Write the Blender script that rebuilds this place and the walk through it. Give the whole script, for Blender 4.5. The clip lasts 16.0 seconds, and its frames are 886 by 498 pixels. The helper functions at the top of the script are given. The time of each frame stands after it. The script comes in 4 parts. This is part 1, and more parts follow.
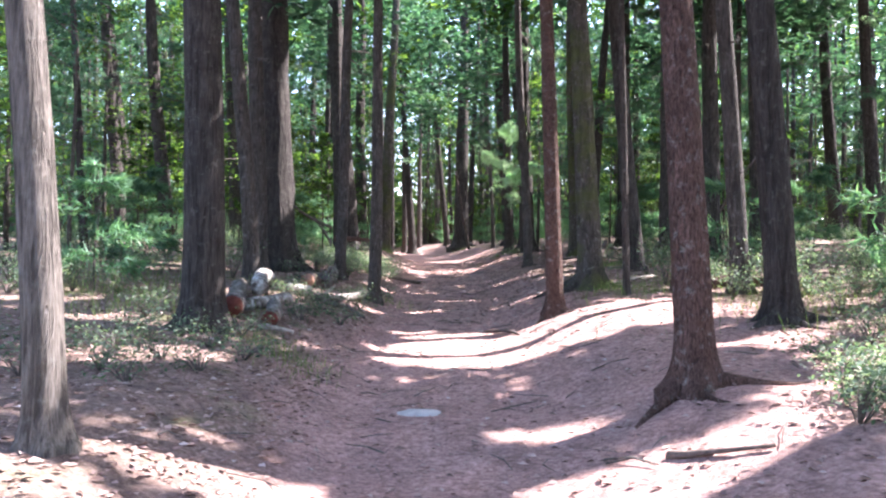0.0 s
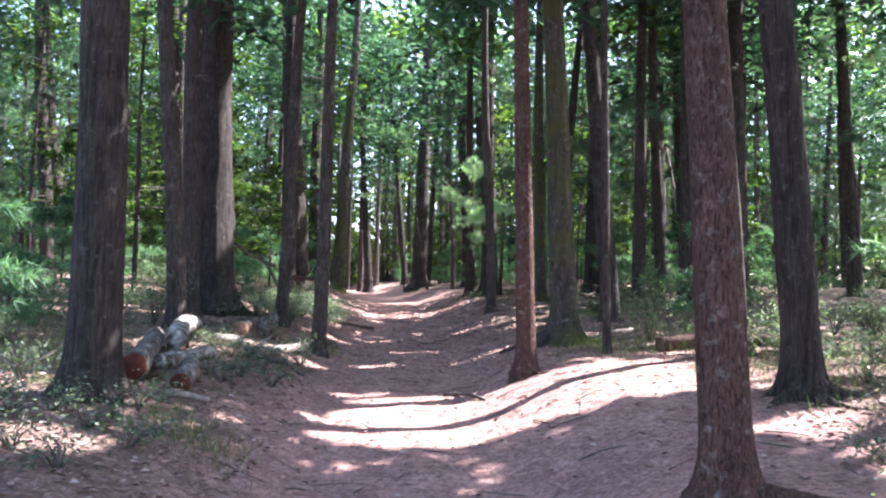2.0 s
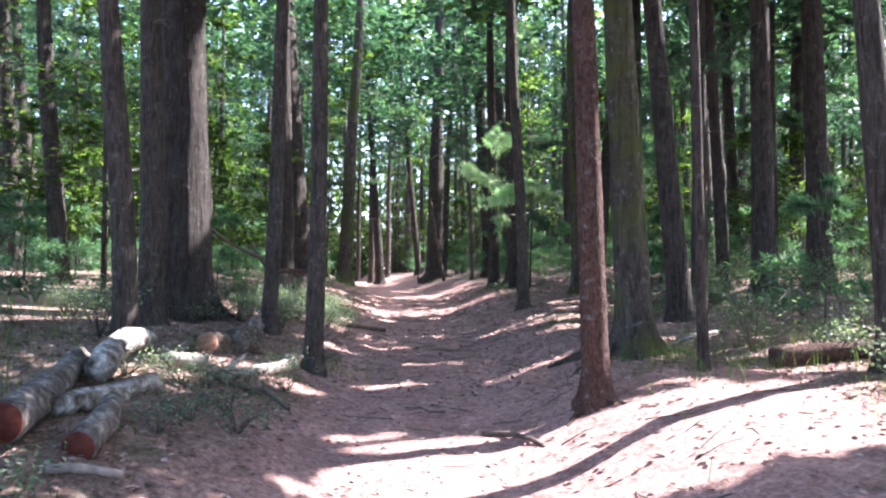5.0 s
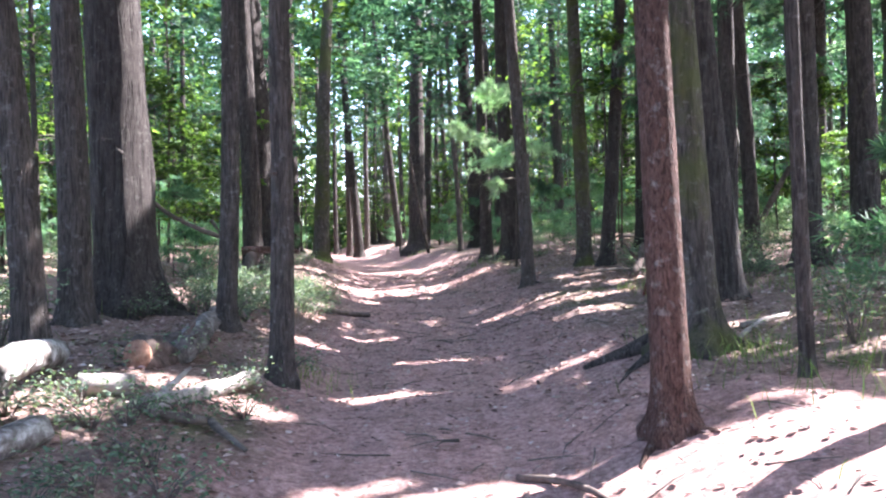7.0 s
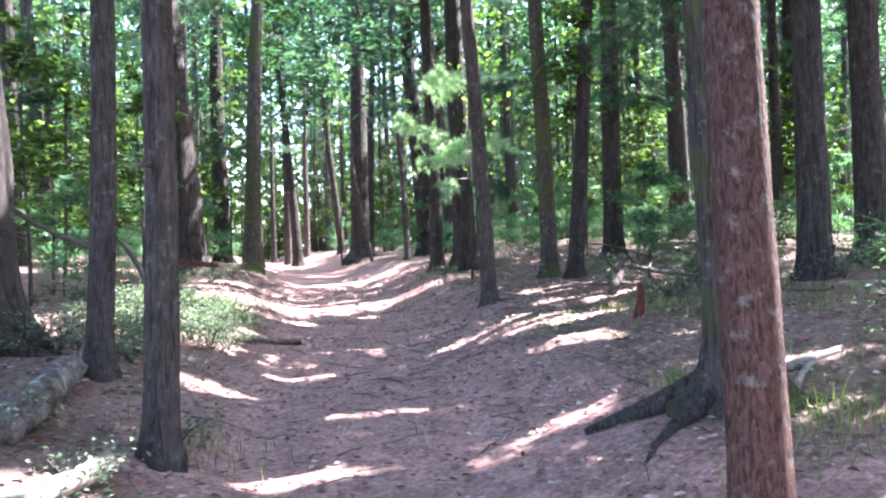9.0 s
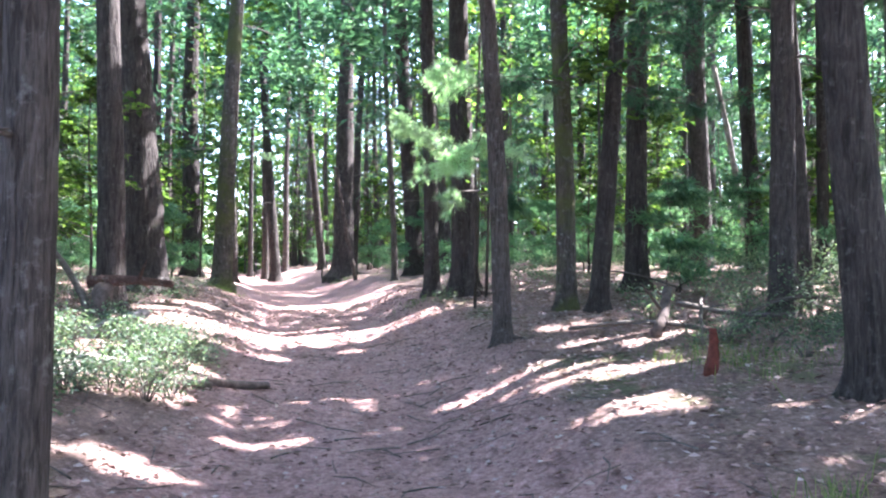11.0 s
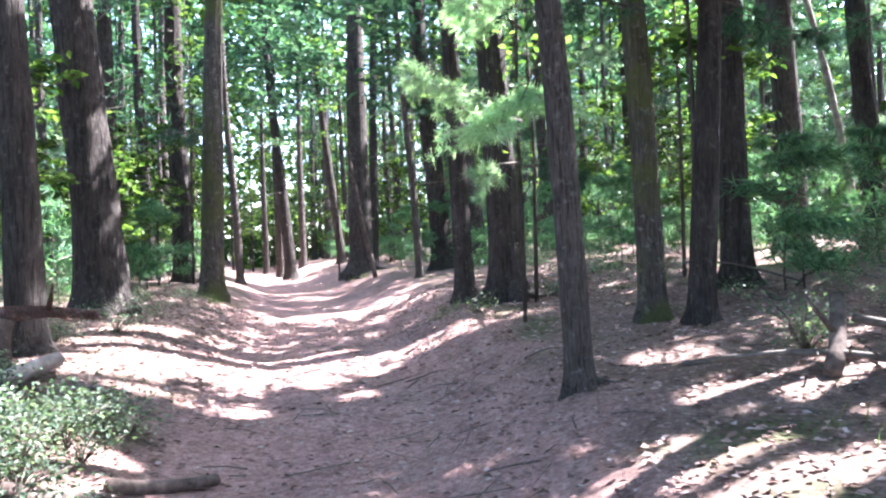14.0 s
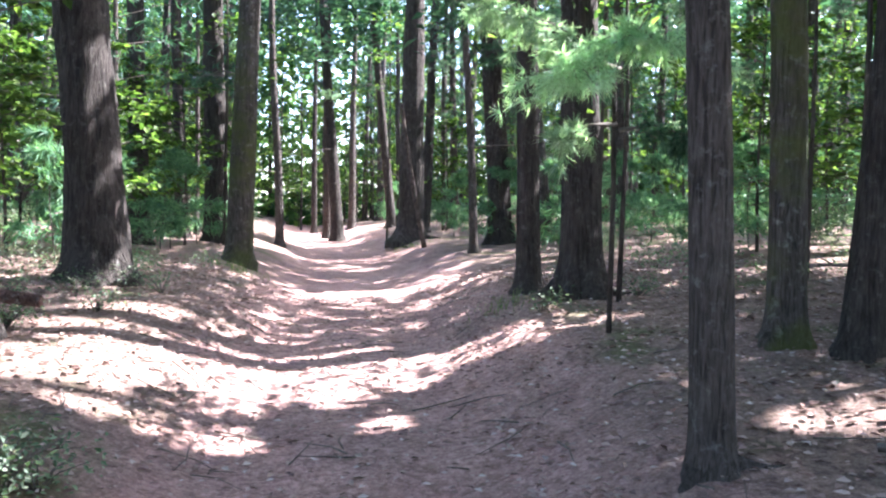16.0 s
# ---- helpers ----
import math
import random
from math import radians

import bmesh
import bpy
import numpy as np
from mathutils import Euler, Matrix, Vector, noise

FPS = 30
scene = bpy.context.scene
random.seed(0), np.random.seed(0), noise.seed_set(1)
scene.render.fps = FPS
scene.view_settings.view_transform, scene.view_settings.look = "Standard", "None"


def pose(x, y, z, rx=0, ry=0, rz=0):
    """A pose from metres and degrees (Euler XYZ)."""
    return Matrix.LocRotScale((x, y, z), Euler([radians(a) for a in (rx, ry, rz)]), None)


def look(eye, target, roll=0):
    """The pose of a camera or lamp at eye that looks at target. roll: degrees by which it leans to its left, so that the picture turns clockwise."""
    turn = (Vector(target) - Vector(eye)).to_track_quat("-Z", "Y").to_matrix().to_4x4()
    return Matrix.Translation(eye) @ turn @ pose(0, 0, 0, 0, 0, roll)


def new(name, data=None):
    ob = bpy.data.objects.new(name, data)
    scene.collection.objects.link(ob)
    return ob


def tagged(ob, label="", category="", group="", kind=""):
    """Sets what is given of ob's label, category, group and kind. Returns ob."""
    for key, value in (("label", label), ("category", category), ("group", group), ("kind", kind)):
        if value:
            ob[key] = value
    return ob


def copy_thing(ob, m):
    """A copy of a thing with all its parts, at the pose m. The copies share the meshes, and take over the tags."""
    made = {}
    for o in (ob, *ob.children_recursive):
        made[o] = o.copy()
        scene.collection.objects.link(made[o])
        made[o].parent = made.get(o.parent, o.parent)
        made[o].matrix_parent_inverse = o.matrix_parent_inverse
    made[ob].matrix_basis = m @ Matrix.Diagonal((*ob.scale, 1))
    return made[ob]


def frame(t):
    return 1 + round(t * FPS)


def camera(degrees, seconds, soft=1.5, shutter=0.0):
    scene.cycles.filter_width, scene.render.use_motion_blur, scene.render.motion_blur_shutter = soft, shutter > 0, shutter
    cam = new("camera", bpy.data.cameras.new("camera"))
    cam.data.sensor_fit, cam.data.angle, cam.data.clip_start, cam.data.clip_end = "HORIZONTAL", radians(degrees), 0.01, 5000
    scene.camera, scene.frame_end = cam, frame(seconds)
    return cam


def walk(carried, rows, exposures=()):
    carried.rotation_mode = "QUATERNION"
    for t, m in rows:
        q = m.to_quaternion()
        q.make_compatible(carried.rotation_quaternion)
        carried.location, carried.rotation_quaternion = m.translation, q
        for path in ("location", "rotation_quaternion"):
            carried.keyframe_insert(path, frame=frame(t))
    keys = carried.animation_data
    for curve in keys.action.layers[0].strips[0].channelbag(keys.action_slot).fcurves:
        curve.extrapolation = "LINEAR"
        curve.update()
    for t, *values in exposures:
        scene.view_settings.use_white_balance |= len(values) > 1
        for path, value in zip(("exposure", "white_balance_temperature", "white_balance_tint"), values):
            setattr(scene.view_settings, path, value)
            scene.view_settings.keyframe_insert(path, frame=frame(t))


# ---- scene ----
cam = camera(58.0, 16.0, soft=2.2)
PATH = [
    (0, (0.000, 0.000, 1.500), (0.002, 2.000, 1.533), 0.5),
    (0.5, (0.027, 0.398, 1.542), (0.039, 2.397, 1.469), -1.5),
    (1, (0.079, 0.779, 1.638), (0.063, 2.778, 1.562), -1.1),
    (1.5, (0.068, 1.140, 1.648), (0.114, 3.141, 1.654), 0.3),
    (2, (0.039, 1.508, 1.662), (0.143, 3.502, 1.789), 1.6),
    (2.5, (0.080, 1.903, 1.713), (0.137, 3.897, 1.844), 2.8),
    (3, (0.010, 2.319, 1.727), (0.073, 4.315, 1.846), 2.0),
    (3.2, (-0.018, 2.495, 1.725), (0.075, 4.489, 1.844), 1.9),
    (5.3, (-0.015, 4.489, 1.779), (0.064, 6.486, 1.867), 0.4),
    (5.5, (-0.034, 4.699, 1.779), (0.091, 6.694, 1.855), -0.1),
    (6, (-0.106, 5.218, 1.768), (0.037, 7.213, 1.793), -1.0),
    (6.5, (-0.101, 5.680, 1.851), (-0.029, 7.678, 1.913), 0.3),
    (7, (-0.150, 6.169, 1.901), (-0.020, 8.166, 1.920), -1.0),
    (7.5, (-0.081, 6.674, 1.921), (0.077, 8.669, 1.940), -2.4),
    (8, (-0.098, 7.172, 1.925), (0.094, 9.163, 1.950), -1.4),
    (8.5, (-0.088, 7.690, 1.968), (0.189, 9.671, 1.985), -3.0),
    (9, (-0.035, 8.111, 2.018), (0.233, 10.092, 2.046), -1.5),
    (9.5, (-0.035, 8.646, 2.014), (0.276, 10.621, 2.067), 1.1),
    (9.7, (-0.065, 8.838, 2.034), (0.247, 10.812, 2.092), 0.9),
    (11.8, (0.013, 10.898, 2.166), (0.338, 12.870, 2.235), -0.5),
    (12, (0.034, 11.108, 2.184), (0.365, 13.080, 2.225), -1.7),
    (12.5, (0.086, 11.625, 2.320), (0.436, 13.594, 2.288), -0.9),
    (13, (0.212, 12.108, 2.373), (0.494, 14.088, 2.384), -1.3),
    (13.5, (0.291, 12.645, 2.379), (0.549, 14.629, 2.386), -0.2),
    (14, (0.361, 13.105, 2.378), (0.607, 15.090, 2.407), -2.3),
    (14.5, (0.445, 13.531, 2.432), (0.592, 15.524, 2.468), -2.0),
    (15, (0.422, 14.064, 2.501), (0.615, 16.054, 2.441), 0.3),
    (15.5, (0.489, 14.540, 2.533), (0.700, 16.527, 2.443), -0.4),
    (16, (0.525, 15.068, 2.558), (0.637, 17.065, 2.497), 0.9),
]
EXPOSURES = [(0.0, 2.75, 6100, 22), (0.5, 2.25, 6150, 23), (1.5, 2.25, 6150, 23), (2.4, 2.95, 6050, 23), (3.0, 3.15, 6050, 24), (5.2, 2.65, 6050, 22), (6.2, 2.4, 6000, 22), (6.9, 3.05, 5950, 23), (9.0, 3.5, 5850, 23), (9.5, 3.5, 5800, 22), (13.0, 3.55, 5800, 22), (16.0, 3.2, 5850, 19)]
walk(cam, [(t, look(eye, target, roll)) for t, eye, target, roll in PATH], EXPOSURES)

# ---- light ----
SUN_TO = Vector((0.90, 0.36, 1.18)).normalized()      # the way towards the sun
world = bpy.data.worlds.new("sky")
scene.world = world
world.use_nodes = True
wn = world.node_tree.nodes
sky = wn.new("ShaderNodeTexSky")
sky.sky_type, sky.sun_disc = "NISHITA", False
sky.sun_elevation = math.asin(SUN_TO.z)
sky.sun_rotation = math.atan2(SUN_TO.x, SUN_TO.y)
sky.dust_density = 2.0
world.node_tree.links.new(sky.outputs[0], wn["Background"].inputs[0])
wn["Background"].inputs[1].default_value = 0.15
sun = new("sun", bpy.data.lights.new("sun", "SUN"))
sun.data.energy, sun.data.angle, sun.data.color = 5.0, radians(0.53), (1.0, 0.95, 0.87)
sun.matrix_world = look((0, 0, 30), Vector((0, 0, 30)) - SUN_TO)

# ---- materials ----


def material(name, rough=0.9):
    m = bpy.data.materials.new(name)
    m.use_nodes = True
    n = m.node_tree.nodes
    p = n["Principled BSDF"]
    p.inputs["Roughness"].default_value = rough
    p.inputs["Specular IOR Level"].default_value = 0.25
    return m, n, m.node_tree.links, p


def ramp(n, stops):
    r = n.new("ShaderNodeValToRGB")
    while len(r.color_ramp.elements) < len(stops):
        r.color_ramp.elements.new(0.5)
    for e, (at, c) in zip(r.color_ramp.elements, stops):
        e.position, e.color = at, (*c, 1)
    return r


def noise_node(n, l, coord, scale, detail=5.0, rough=0.6):
    t = n.new("ShaderNodeTexNoise")
    t.inputs["Scale"].default_value, t.inputs["Detail"].default_value, t.inputs["Roughness"].default_value = scale, detail, rough
    l.new(coord, t.inputs["Vector"])
    return t


def mixed(n, l, fac, a, b, kind="MIX"):
    m = n.new("ShaderNodeMix")
    m.data_type, m.blend_type = "RGBA", kind
    for sock, v in ((m.inputs[0], fac), (m.inputs[6], a), (m.inputs[7], b)):
        if hasattr(v, "default_value"):
            l.new(v, sock)
        elif isinstance(v, tuple):
            sock.default_value = (*v, 1)
        else:
            sock.default_value = v
    return m.outputs[2]


def bark(name, dark, light, fissure=11.0, moss=0.0, lichen=0.25, flaky=0.0):
    m, n, l, p = material(name, 0.95)
    tc = n.new("ShaderNodeTexCoord")
    mp = n.new("ShaderNodeMapping")
    mp.inputs["Scale"].default_value = (1, 1, 0.10 if not flaky else 0.3)
    l.new(tc.outputs["Object"], mp.inputs[0])
    warp = noise_node(n, l, mp.outputs[0], 9.0, 3)
    wv = mixed(n, l, 0.10, mp.outputs[0], warp.outputs["Color"])
    ridge = noise_node(n, l, wv, fissure * 2.2, 4, 0.55)
    fine = noise_node(n, l, mp.outputs[0], 70, 6, 0.75)
    patch = noise_node(n, l, tc.outputs["Object"], 5.0, 5, 0.6)
    big = noise_node(n, l, tc.outputs["Object"], 1.6, 4)
    crack = ramp(n, [(0.36, (0, 0, 0)), (0.50, (1, 1, 1))])
    l.new(ridge.outputs["Fac"], crack.inputs[0])
    tone = ramp(n, [(0.3, dark), (0.7, light)])
    l.new(fine.outputs["Fac"], tone.inputs[0])
    deep = mixed(n, l, 0.55, tone.outputs[0], tuple(v * 0.4 for v in dark))
    c = mixed(n, l, crack.outputs[0], deep, tone.outputs[0])
    weather = ramp(n, [(0.3, (0.72, 0.70, 0.70)), (0.7, (1.2, 1.2, 1.2))])
    l.new(patch.outputs["Fac"], weather.inputs[0])
    c = mixed(n, l, 1.0, c, weather.outputs[0], "MULTIPLY")
    if lichen:
        lr = ramp(n, [(0.56, (0, 0, 0)), (0.70, (lichen, lichen, lichen))])
        l.new(noise_node(n, l, tc.outputs["Object"], 13, 6, 0.7).outputs["Fac"], lr.inputs[0])
        c = mixed(n, l, lr.outputs[0], c, (0.36, 0.36, 0.33))
    if moss:
        mr = ramp(n, [(0.46, (0, 0, 0)), (0.6, (moss, moss, moss))])
        l.new(big.outputs["Fac"], mr.inputs[0])
        c = mixed(n, l, mr.outputs[0], c, (0.085, 0.10, 0.03))
    oi = n.new("ShaderNodeObjectInfo")
    hs = n.new("ShaderNodeHueSaturation")
    mr2 = n.new("ShaderNodeMapRange")
    mr2.inputs[3].default_value, mr2.inputs[4].default_value = 0.8, 1.25
    l.new(oi.outputs["Random"], mr2.inputs[0])
    l.new(mr2.outputs[0], hs.inputs["Value"])
    l.new(c, hs.inputs["Color"])
    l.new(hs.outputs[0], p.inputs["Base Color"])
    b = n.new("ShaderNodeBump")
    b.inputs["Strength"].default_value, b.inputs["Distance"].default_value = 1.0, 0.03
    add = n.new("ShaderNodeMath")
    add.operation = "ADD"
    l.new(crack.outputs[0], add.inputs[0])
    l.new(fine.outputs["Fac"], add.inputs[1])
    l.new(add.outputs[0], b.inputs["Height"])
    l.new(b.outputs[0], p.inputs["Normal"])
    return m


def foliage(name, stops, through_light=0.45, rough=0.55):
    m, n, l, p = material(name, rough)
    geo = n.new("ShaderNodeNewGeometry")
    r = ramp(n, stops)
    l.new(geo.outputs["Random Per Island"], r.inputs[0])
    oi = n.new("ShaderNodeObjectInfo")
    hs = n.new("ShaderNodeHueSaturation")
    mr = n.new("ShaderNodeMapRange")
    mr.inputs[3].default_value, mr.inputs[4].default_value = 0.75, 1.3
    l.new(oi.outputs["Random"], mr.inputs[0])
    l.new(mr.outputs[0], hs.inputs["Value"])
    l.new(r.outputs[0], hs.inputs["Color"])
    l.new(hs.outputs[0], p.inputs["Base Color"])
    tr = n.new("ShaderNodeBsdfTranslucent")
    l.new(mixed(n, l, 1.0, hs.outputs[0], (1.35, 1.5, 0.8), "MULTIPLY"), tr.inputs[0])
    ms = n.new("ShaderNodeMixShader")
    ms.inputs[0].default_value = through_light
    l.new(p.outputs[0], ms.inputs[1])
    l.new(tr.outputs[0], ms.inputs[2])
    l.new(ms.outputs[0], n["Material Output"].inputs[0])
    return m


def simple(name, stops, scale=20, stretch=(1, 1, 1), bump=0.3, rough=0.9):
    m, n, l, p = material(name, rough)
    tc = n.new("ShaderNodeTexCoord")
    mp = n.new("ShaderNodeMapping")
    mp.inputs["Scale"].default_value = stretch
    l.new(tc.outputs["Object"], mp.inputs[0])
    t = noise_node(n, l, mp.outputs[0], scale, 6, 0.65)
    r = ramp(n, stops)
    l.new(t.outputs["Fac"], r.inputs[0])
    l.new(r.outputs[0], p.inputs["Base Color"])
    b = n.new("ShaderNodeBump")
    b.inputs["Strength"].default_value, b.inputs["Distance"].default_value = bump, 0.01
    l.new(t.outputs["Fac"], b.inputs["Height"])
    l.new(b.outputs[0], p.inputs["Normal"])
    return m


def island(name, stops, rough=0.85):
    m, n, l, p = material(name, rough)
    geo = n.new("ShaderNodeNewGeometry")
    r = ramp(n, stops)
    l.new(geo.outputs["Random Per Island"], r.inputs[0])
    l.new(r.outputs[0], p.inputs["Base Color"])
    return m


def ground_material():
    m, n, l, p = material("needle_litter", 0.95)
    tc = n.new("ShaderNodeTexCoord")
    co = tc.outputs["Object"]
    at = n.new("ShaderNodeAttribute")
    at.attribute_name = "worn"
    fine = noise_node(n, l, co, 60, 8, 0.8)
    mid = noise_node(n, l, co, 3.2, 6, 0.65)
    path = ramp(n, [(0.25, (0.22, 0.122, 0.104)), (0.5, (0.37, 0.232, 0.205)), (0.75, (0.52, 0.385, 0.35))])
    l.new(fine.outputs["Fac"], path.inputs[0])
    side = ramp(n, [(0.25, (0.085, 0.055, 0.044)), (0.5, (0.22, 0.155, 0.128)), (0.75, (0.40, 0.31, 0.265))])
    l.new(fine.outputs["Fac"], side.inputs[0])
    moss = ramp(n, [(0.56, (0, 0, 0)), (0.66, (0.75, 0.75, 0.75))])
    l.new(noise_node(n, l, co, 1.1, 5).outputs["Fac"], moss.inputs[0])
    green = mixed(n, l, moss.outputs[0], side.outputs[0], (0.075, 0.10, 0.035))
    c = mixed(n, l, at.outputs["Fac"], green, path.outputs[0])
    clump = ramp(n, [(0.35, (0.72, 0.70, 0.70)), (0.62, (1.25, 1.25, 1.25))])
    l.new(noise_node(n, l, co, 14, 6, 0.7).outputs["Fac"], clump.inputs[0])
    c = mixed(n, l, 1.0, c, clump.outputs[0], "MULTIPLY")
    fleck = ramp(n, [(0.38, (0.78, 0.75, 0.74)), (0.5, (1, 1, 1)), (0.66, (1.2, 1.19, 1.18))])
    l.new(noise_node(n, l, co, 27, 3, 0.5).outputs["Fac"], fleck.inputs[0])
    c = mixed(n, l, 1.0, c, fleck.outputs[0], "MULTIPLY")
    stain = ramp(n, [(0.3, (0.68, 0.66, 0.66)), (0.65, (1.1, 1.1, 1.1))])
    l.new(mid.outputs["Fac"], stain.inputs[0])
    c = mixed(n, l, 1.0, c, stain.outputs[0], "MULTIPLY")
    l.new(c, p.inputs["Base Color"])
    b = n.new("ShaderNodeBump")
    b.inputs["Strength"].default_value, b.inputs["Distance"].default_value = 0.8, 0.02
    l.new(fine.outputs["Fac"], b.inputs["Height"])
    l.new(b.outputs[0], p.inputs["Normal"])
    return m


BARK = {
    "pine": bark("white_pine_bark", (0.026, 0.0225, 0.0205), (0.112, 0.097, 0.087), 12),
    "red": bark("red_pine_bark", (0.055, 0.030, 0.024), (0.185, 0.112, 0.091), 30, lichen=0.5, flaky=1.0),
    "grey": bark("oak_bark", (0.036, 0.031, 0.027), (0.15, 0.135, 0.118), 16, moss=0.8, lichen=0.6),
    # lighter copy of the pine bark: sunlight on the flank is put into the colour
    "pale": bark("sun_lightened_pine_bark", (0.07, 0.058, 0.05), (0.32, 0.285, 0.25), 14, lichen=0.4),
    "young": bark("young_pine_bark", (0.037, 0.031, 0.028), (0.145, 0.126, 0.112), 26, lichen=0.35),
}
DEAD = simple("dead_branch_wood", [(0.3, (0.05, 0.042, 0.036)), (0.7, (0.17, 0.15, 0.13))], 14, (1, 1, 4))
BARKED = simple("lichened_log_bark", [(0.34, (0.035, 0.03, 0.026)), (0.46, (0.15, 0.13, 0.115)), (0.54, (0.27, 0.26, 0.245)), (0.64, (0.52, 0.52, 0.50))], 8, bump=0.9)
LOGBARK = simple("rough_grey_log_bark", [(0.34, (0.03, 0.025, 0.022)), (0.5, (0.12, 0.105, 0.094)), (0.6, (0.20, 0.19, 0.175)), (0.7, (0.36, 0.36, 0.34))], 11, bump=0.9)
PALE = simple("weathered_pale_wood", [(0.3, (0.13, 0.115, 0.10)), (0.55, (0.30, 0.27, 0.24)), (0.75, (0.48, 0.44, 0.40))], 7)
ROT = simple("rotten_dark_wood", [(0.3, (0.03, 0.023, 0.02)), (0.7, (0.17, 0.13, 0.11))], 12)
CUT = simple("red_brown_cut_wood", [(0.3, (0.06, 0.016, 0.012)), (0.7, (0.16, 0.05, 0.036))], 16)
ORANGE = simple("orange_rotten_wood", [(0.3, (0.12, 0.05, 0.03)), (0.7, (0.42, 0.25, 0.17))], 22)
REDROT = simple("red_rotten_wood", [(0.3, (0.05, 0.014, 0.01)), (0.7, (0.17, 0.05, 0.035))], 18)
PALE_DIRT = simple("pale_path_dirt", [(0.3, (0.32, 0.30, 0.29)), (0.7, (0.54, 0.52, 0.50))], 9)
NEEDLE = foliage("pine_needles", [(0.0, (0.02, 0.052, 0.038)), (0.5, (0.044, 0.105, 0.074)), (1.0, (0.10, 0.19, 0.13))], 0.4)
# needles whitened to look sunlit; some boughs deeper in the woods share them
SUN_PALE = foliage("sun_pale_pine_needles", [(0.0, (0.16, 0.28, 0.18)), (0.5, (0.33, 0.48, 0.35)), (1.0, (0.47, 0.60, 0.50))], 0.45)
SOFT = foliage("sapling_needles", [(0.0, (0.05, 0.12, 0.075)), (0.6, (0.09, 0.19, 0.115)), (1.0, (0.19, 0.31, 0.19))], 0.4)
LEAF = foliage("broad_leaves", [(0.0, (0.022, 0.05, 0.014)), (0.6, (0.062, 0.115, 0.028)), (1.0, (0.165, 0.25, 0.06))], 0.5)
SHRUB = foliage("shrub_leaves", [(0.0, (0.05, 0.085, 0.055)), (0.6, (0.115, 0.168, 0.115)), (1.0, (0.27, 0.32, 0.24))], 0.4)
GRASS = foliage("grass_blades", [(0.0, (0.05, 0.10, 0.03)), (0.6, (0.12, 0.18, 0.06)), (1.0, (0.26, 0.28, 0.12))], 0.35)
LITTER = island("fallen_leaves", [(0.0, (0.09, 0.055, 0.046)), (0.3, (0.24, 0.155, 0.135)), (0.6, (0.33, 0.22, 0.19)), (0.9, (0.42, 0.32, 0.28)), (1.0, (0.54, 0.46, 0.42))])
FAR = foliage("distant_leaves", [(0.0, (0.022, 0.055, 0.026)), (0.6, (0.055, 0.115, 0.052)), (1.0, (0.18, 0.27, 0.085))], 0.6)

# ---- the lie of the land ----
RNG = np.random.default_rng(7)


def path_x(y):
    return np.interp(y, [-10, 0, 12, 20, 26, 33, 43, 60], [0, 0, 0.05, 0.15, -0.1, -0.75, -2.1, -5])


def smooth(a, b, v):
    t = np.clip((v - a) / (b - a), 0, 1)
    return t * t * (3 - 2 * t)


def land(x, y):
    d = x - path_x(y)
    a = np.abs(d)
    z = np.interp(y, [-30, 0, 6.8, 12.6, 20, 24, 30, 36, 50, 80], [-1.2, -0.05, 0.24, 0.66, 1.1, 1.38, 1.6, 1.75, 2.1, 2.6])
    return z + 0.45 * smooth(0.5, 2.3, a) + np.where(d > 0, 0.09, 0.05) * np.clip(a - 2.2, 0, 5)


def relief(x, y):
    v = Vector((x, y, 0))
    return 0.05 * noise.noise(v * 0.9) + 0.022 * noise.noise(v * 3.1) + 0.012 * noise.noise(v * 8.3)


def ground_at(x, y):
    return float(land(np.float64(x), np.float64(y)))


def sheet():
    grow = [10.4, 11, 12, 13.5, 15.5, 18, 22, 28, 36, 50, 80, 140, 300, 700]
    xs = np.array([-g for g in grow[::-1]] + list(np.arange(-10, 10.01, 0.14)) + grow)
    ys = np.array([-700, -300, -100, -50, -30, -20, -14, -10, -7, -5, -4, -3] + list(np.arange(-2, 30, 0.12)) + list(np.arange(30, 60, 0.4)) + [61, 63, 66, 70, 76, 85, 100, 150, 300, 800])
    X, Y = np.meshgrid(xs, ys)
    Z = land(X, Y)
    worn = 1 - smooth(0.95, 1.75, np.abs(X - path_x(Y)) + 0.0 * Y)
    pts = []
    for i, (x, y, z) in enumerate(zip(X.ravel(), Y.ravel(), Z.ravel())):
        if abs(x) < 11 and -4 < y < 61:
            z += relief(x, y)
        pts.append((x, y, z))
    w, h = len(xs), len(ys)
    faces = [(j * w + i, j * w + i + 1, (j + 1) * w + i + 1, (j + 1) * w + i) for j in range(h - 1) for i in range(w - 1)]
    me = bpy.data.meshes.new("ground")
    me.from_pydata(pts, [], faces)
    at = me.attributes.new("worn", "FLOAT", "POINT")
    wob = np.array([noise.noise(Vector((p[0] * 1.3, p[1] * 1.3, 3))) for p in pts])
    edge = np.abs(X - path_x(Y)).ravel() + 0.5 * wob
    right = (X - path_x(Y)).ravel() > 0
    wide = np.where(right, 1.5, 0.9) + np.where(right & (Y.ravel() < 11.5), 1.6, 0)
    at.data.foreach_set("value", (1 - smooth(0, 0.8, edge - wide)).astype(np.float32))
    me.shade_smooth()
    me.materials.append(ground_material())
    return tagged(new("ground", me), "forest floor of pinkish brown pine needles", "ground", kind="structure")


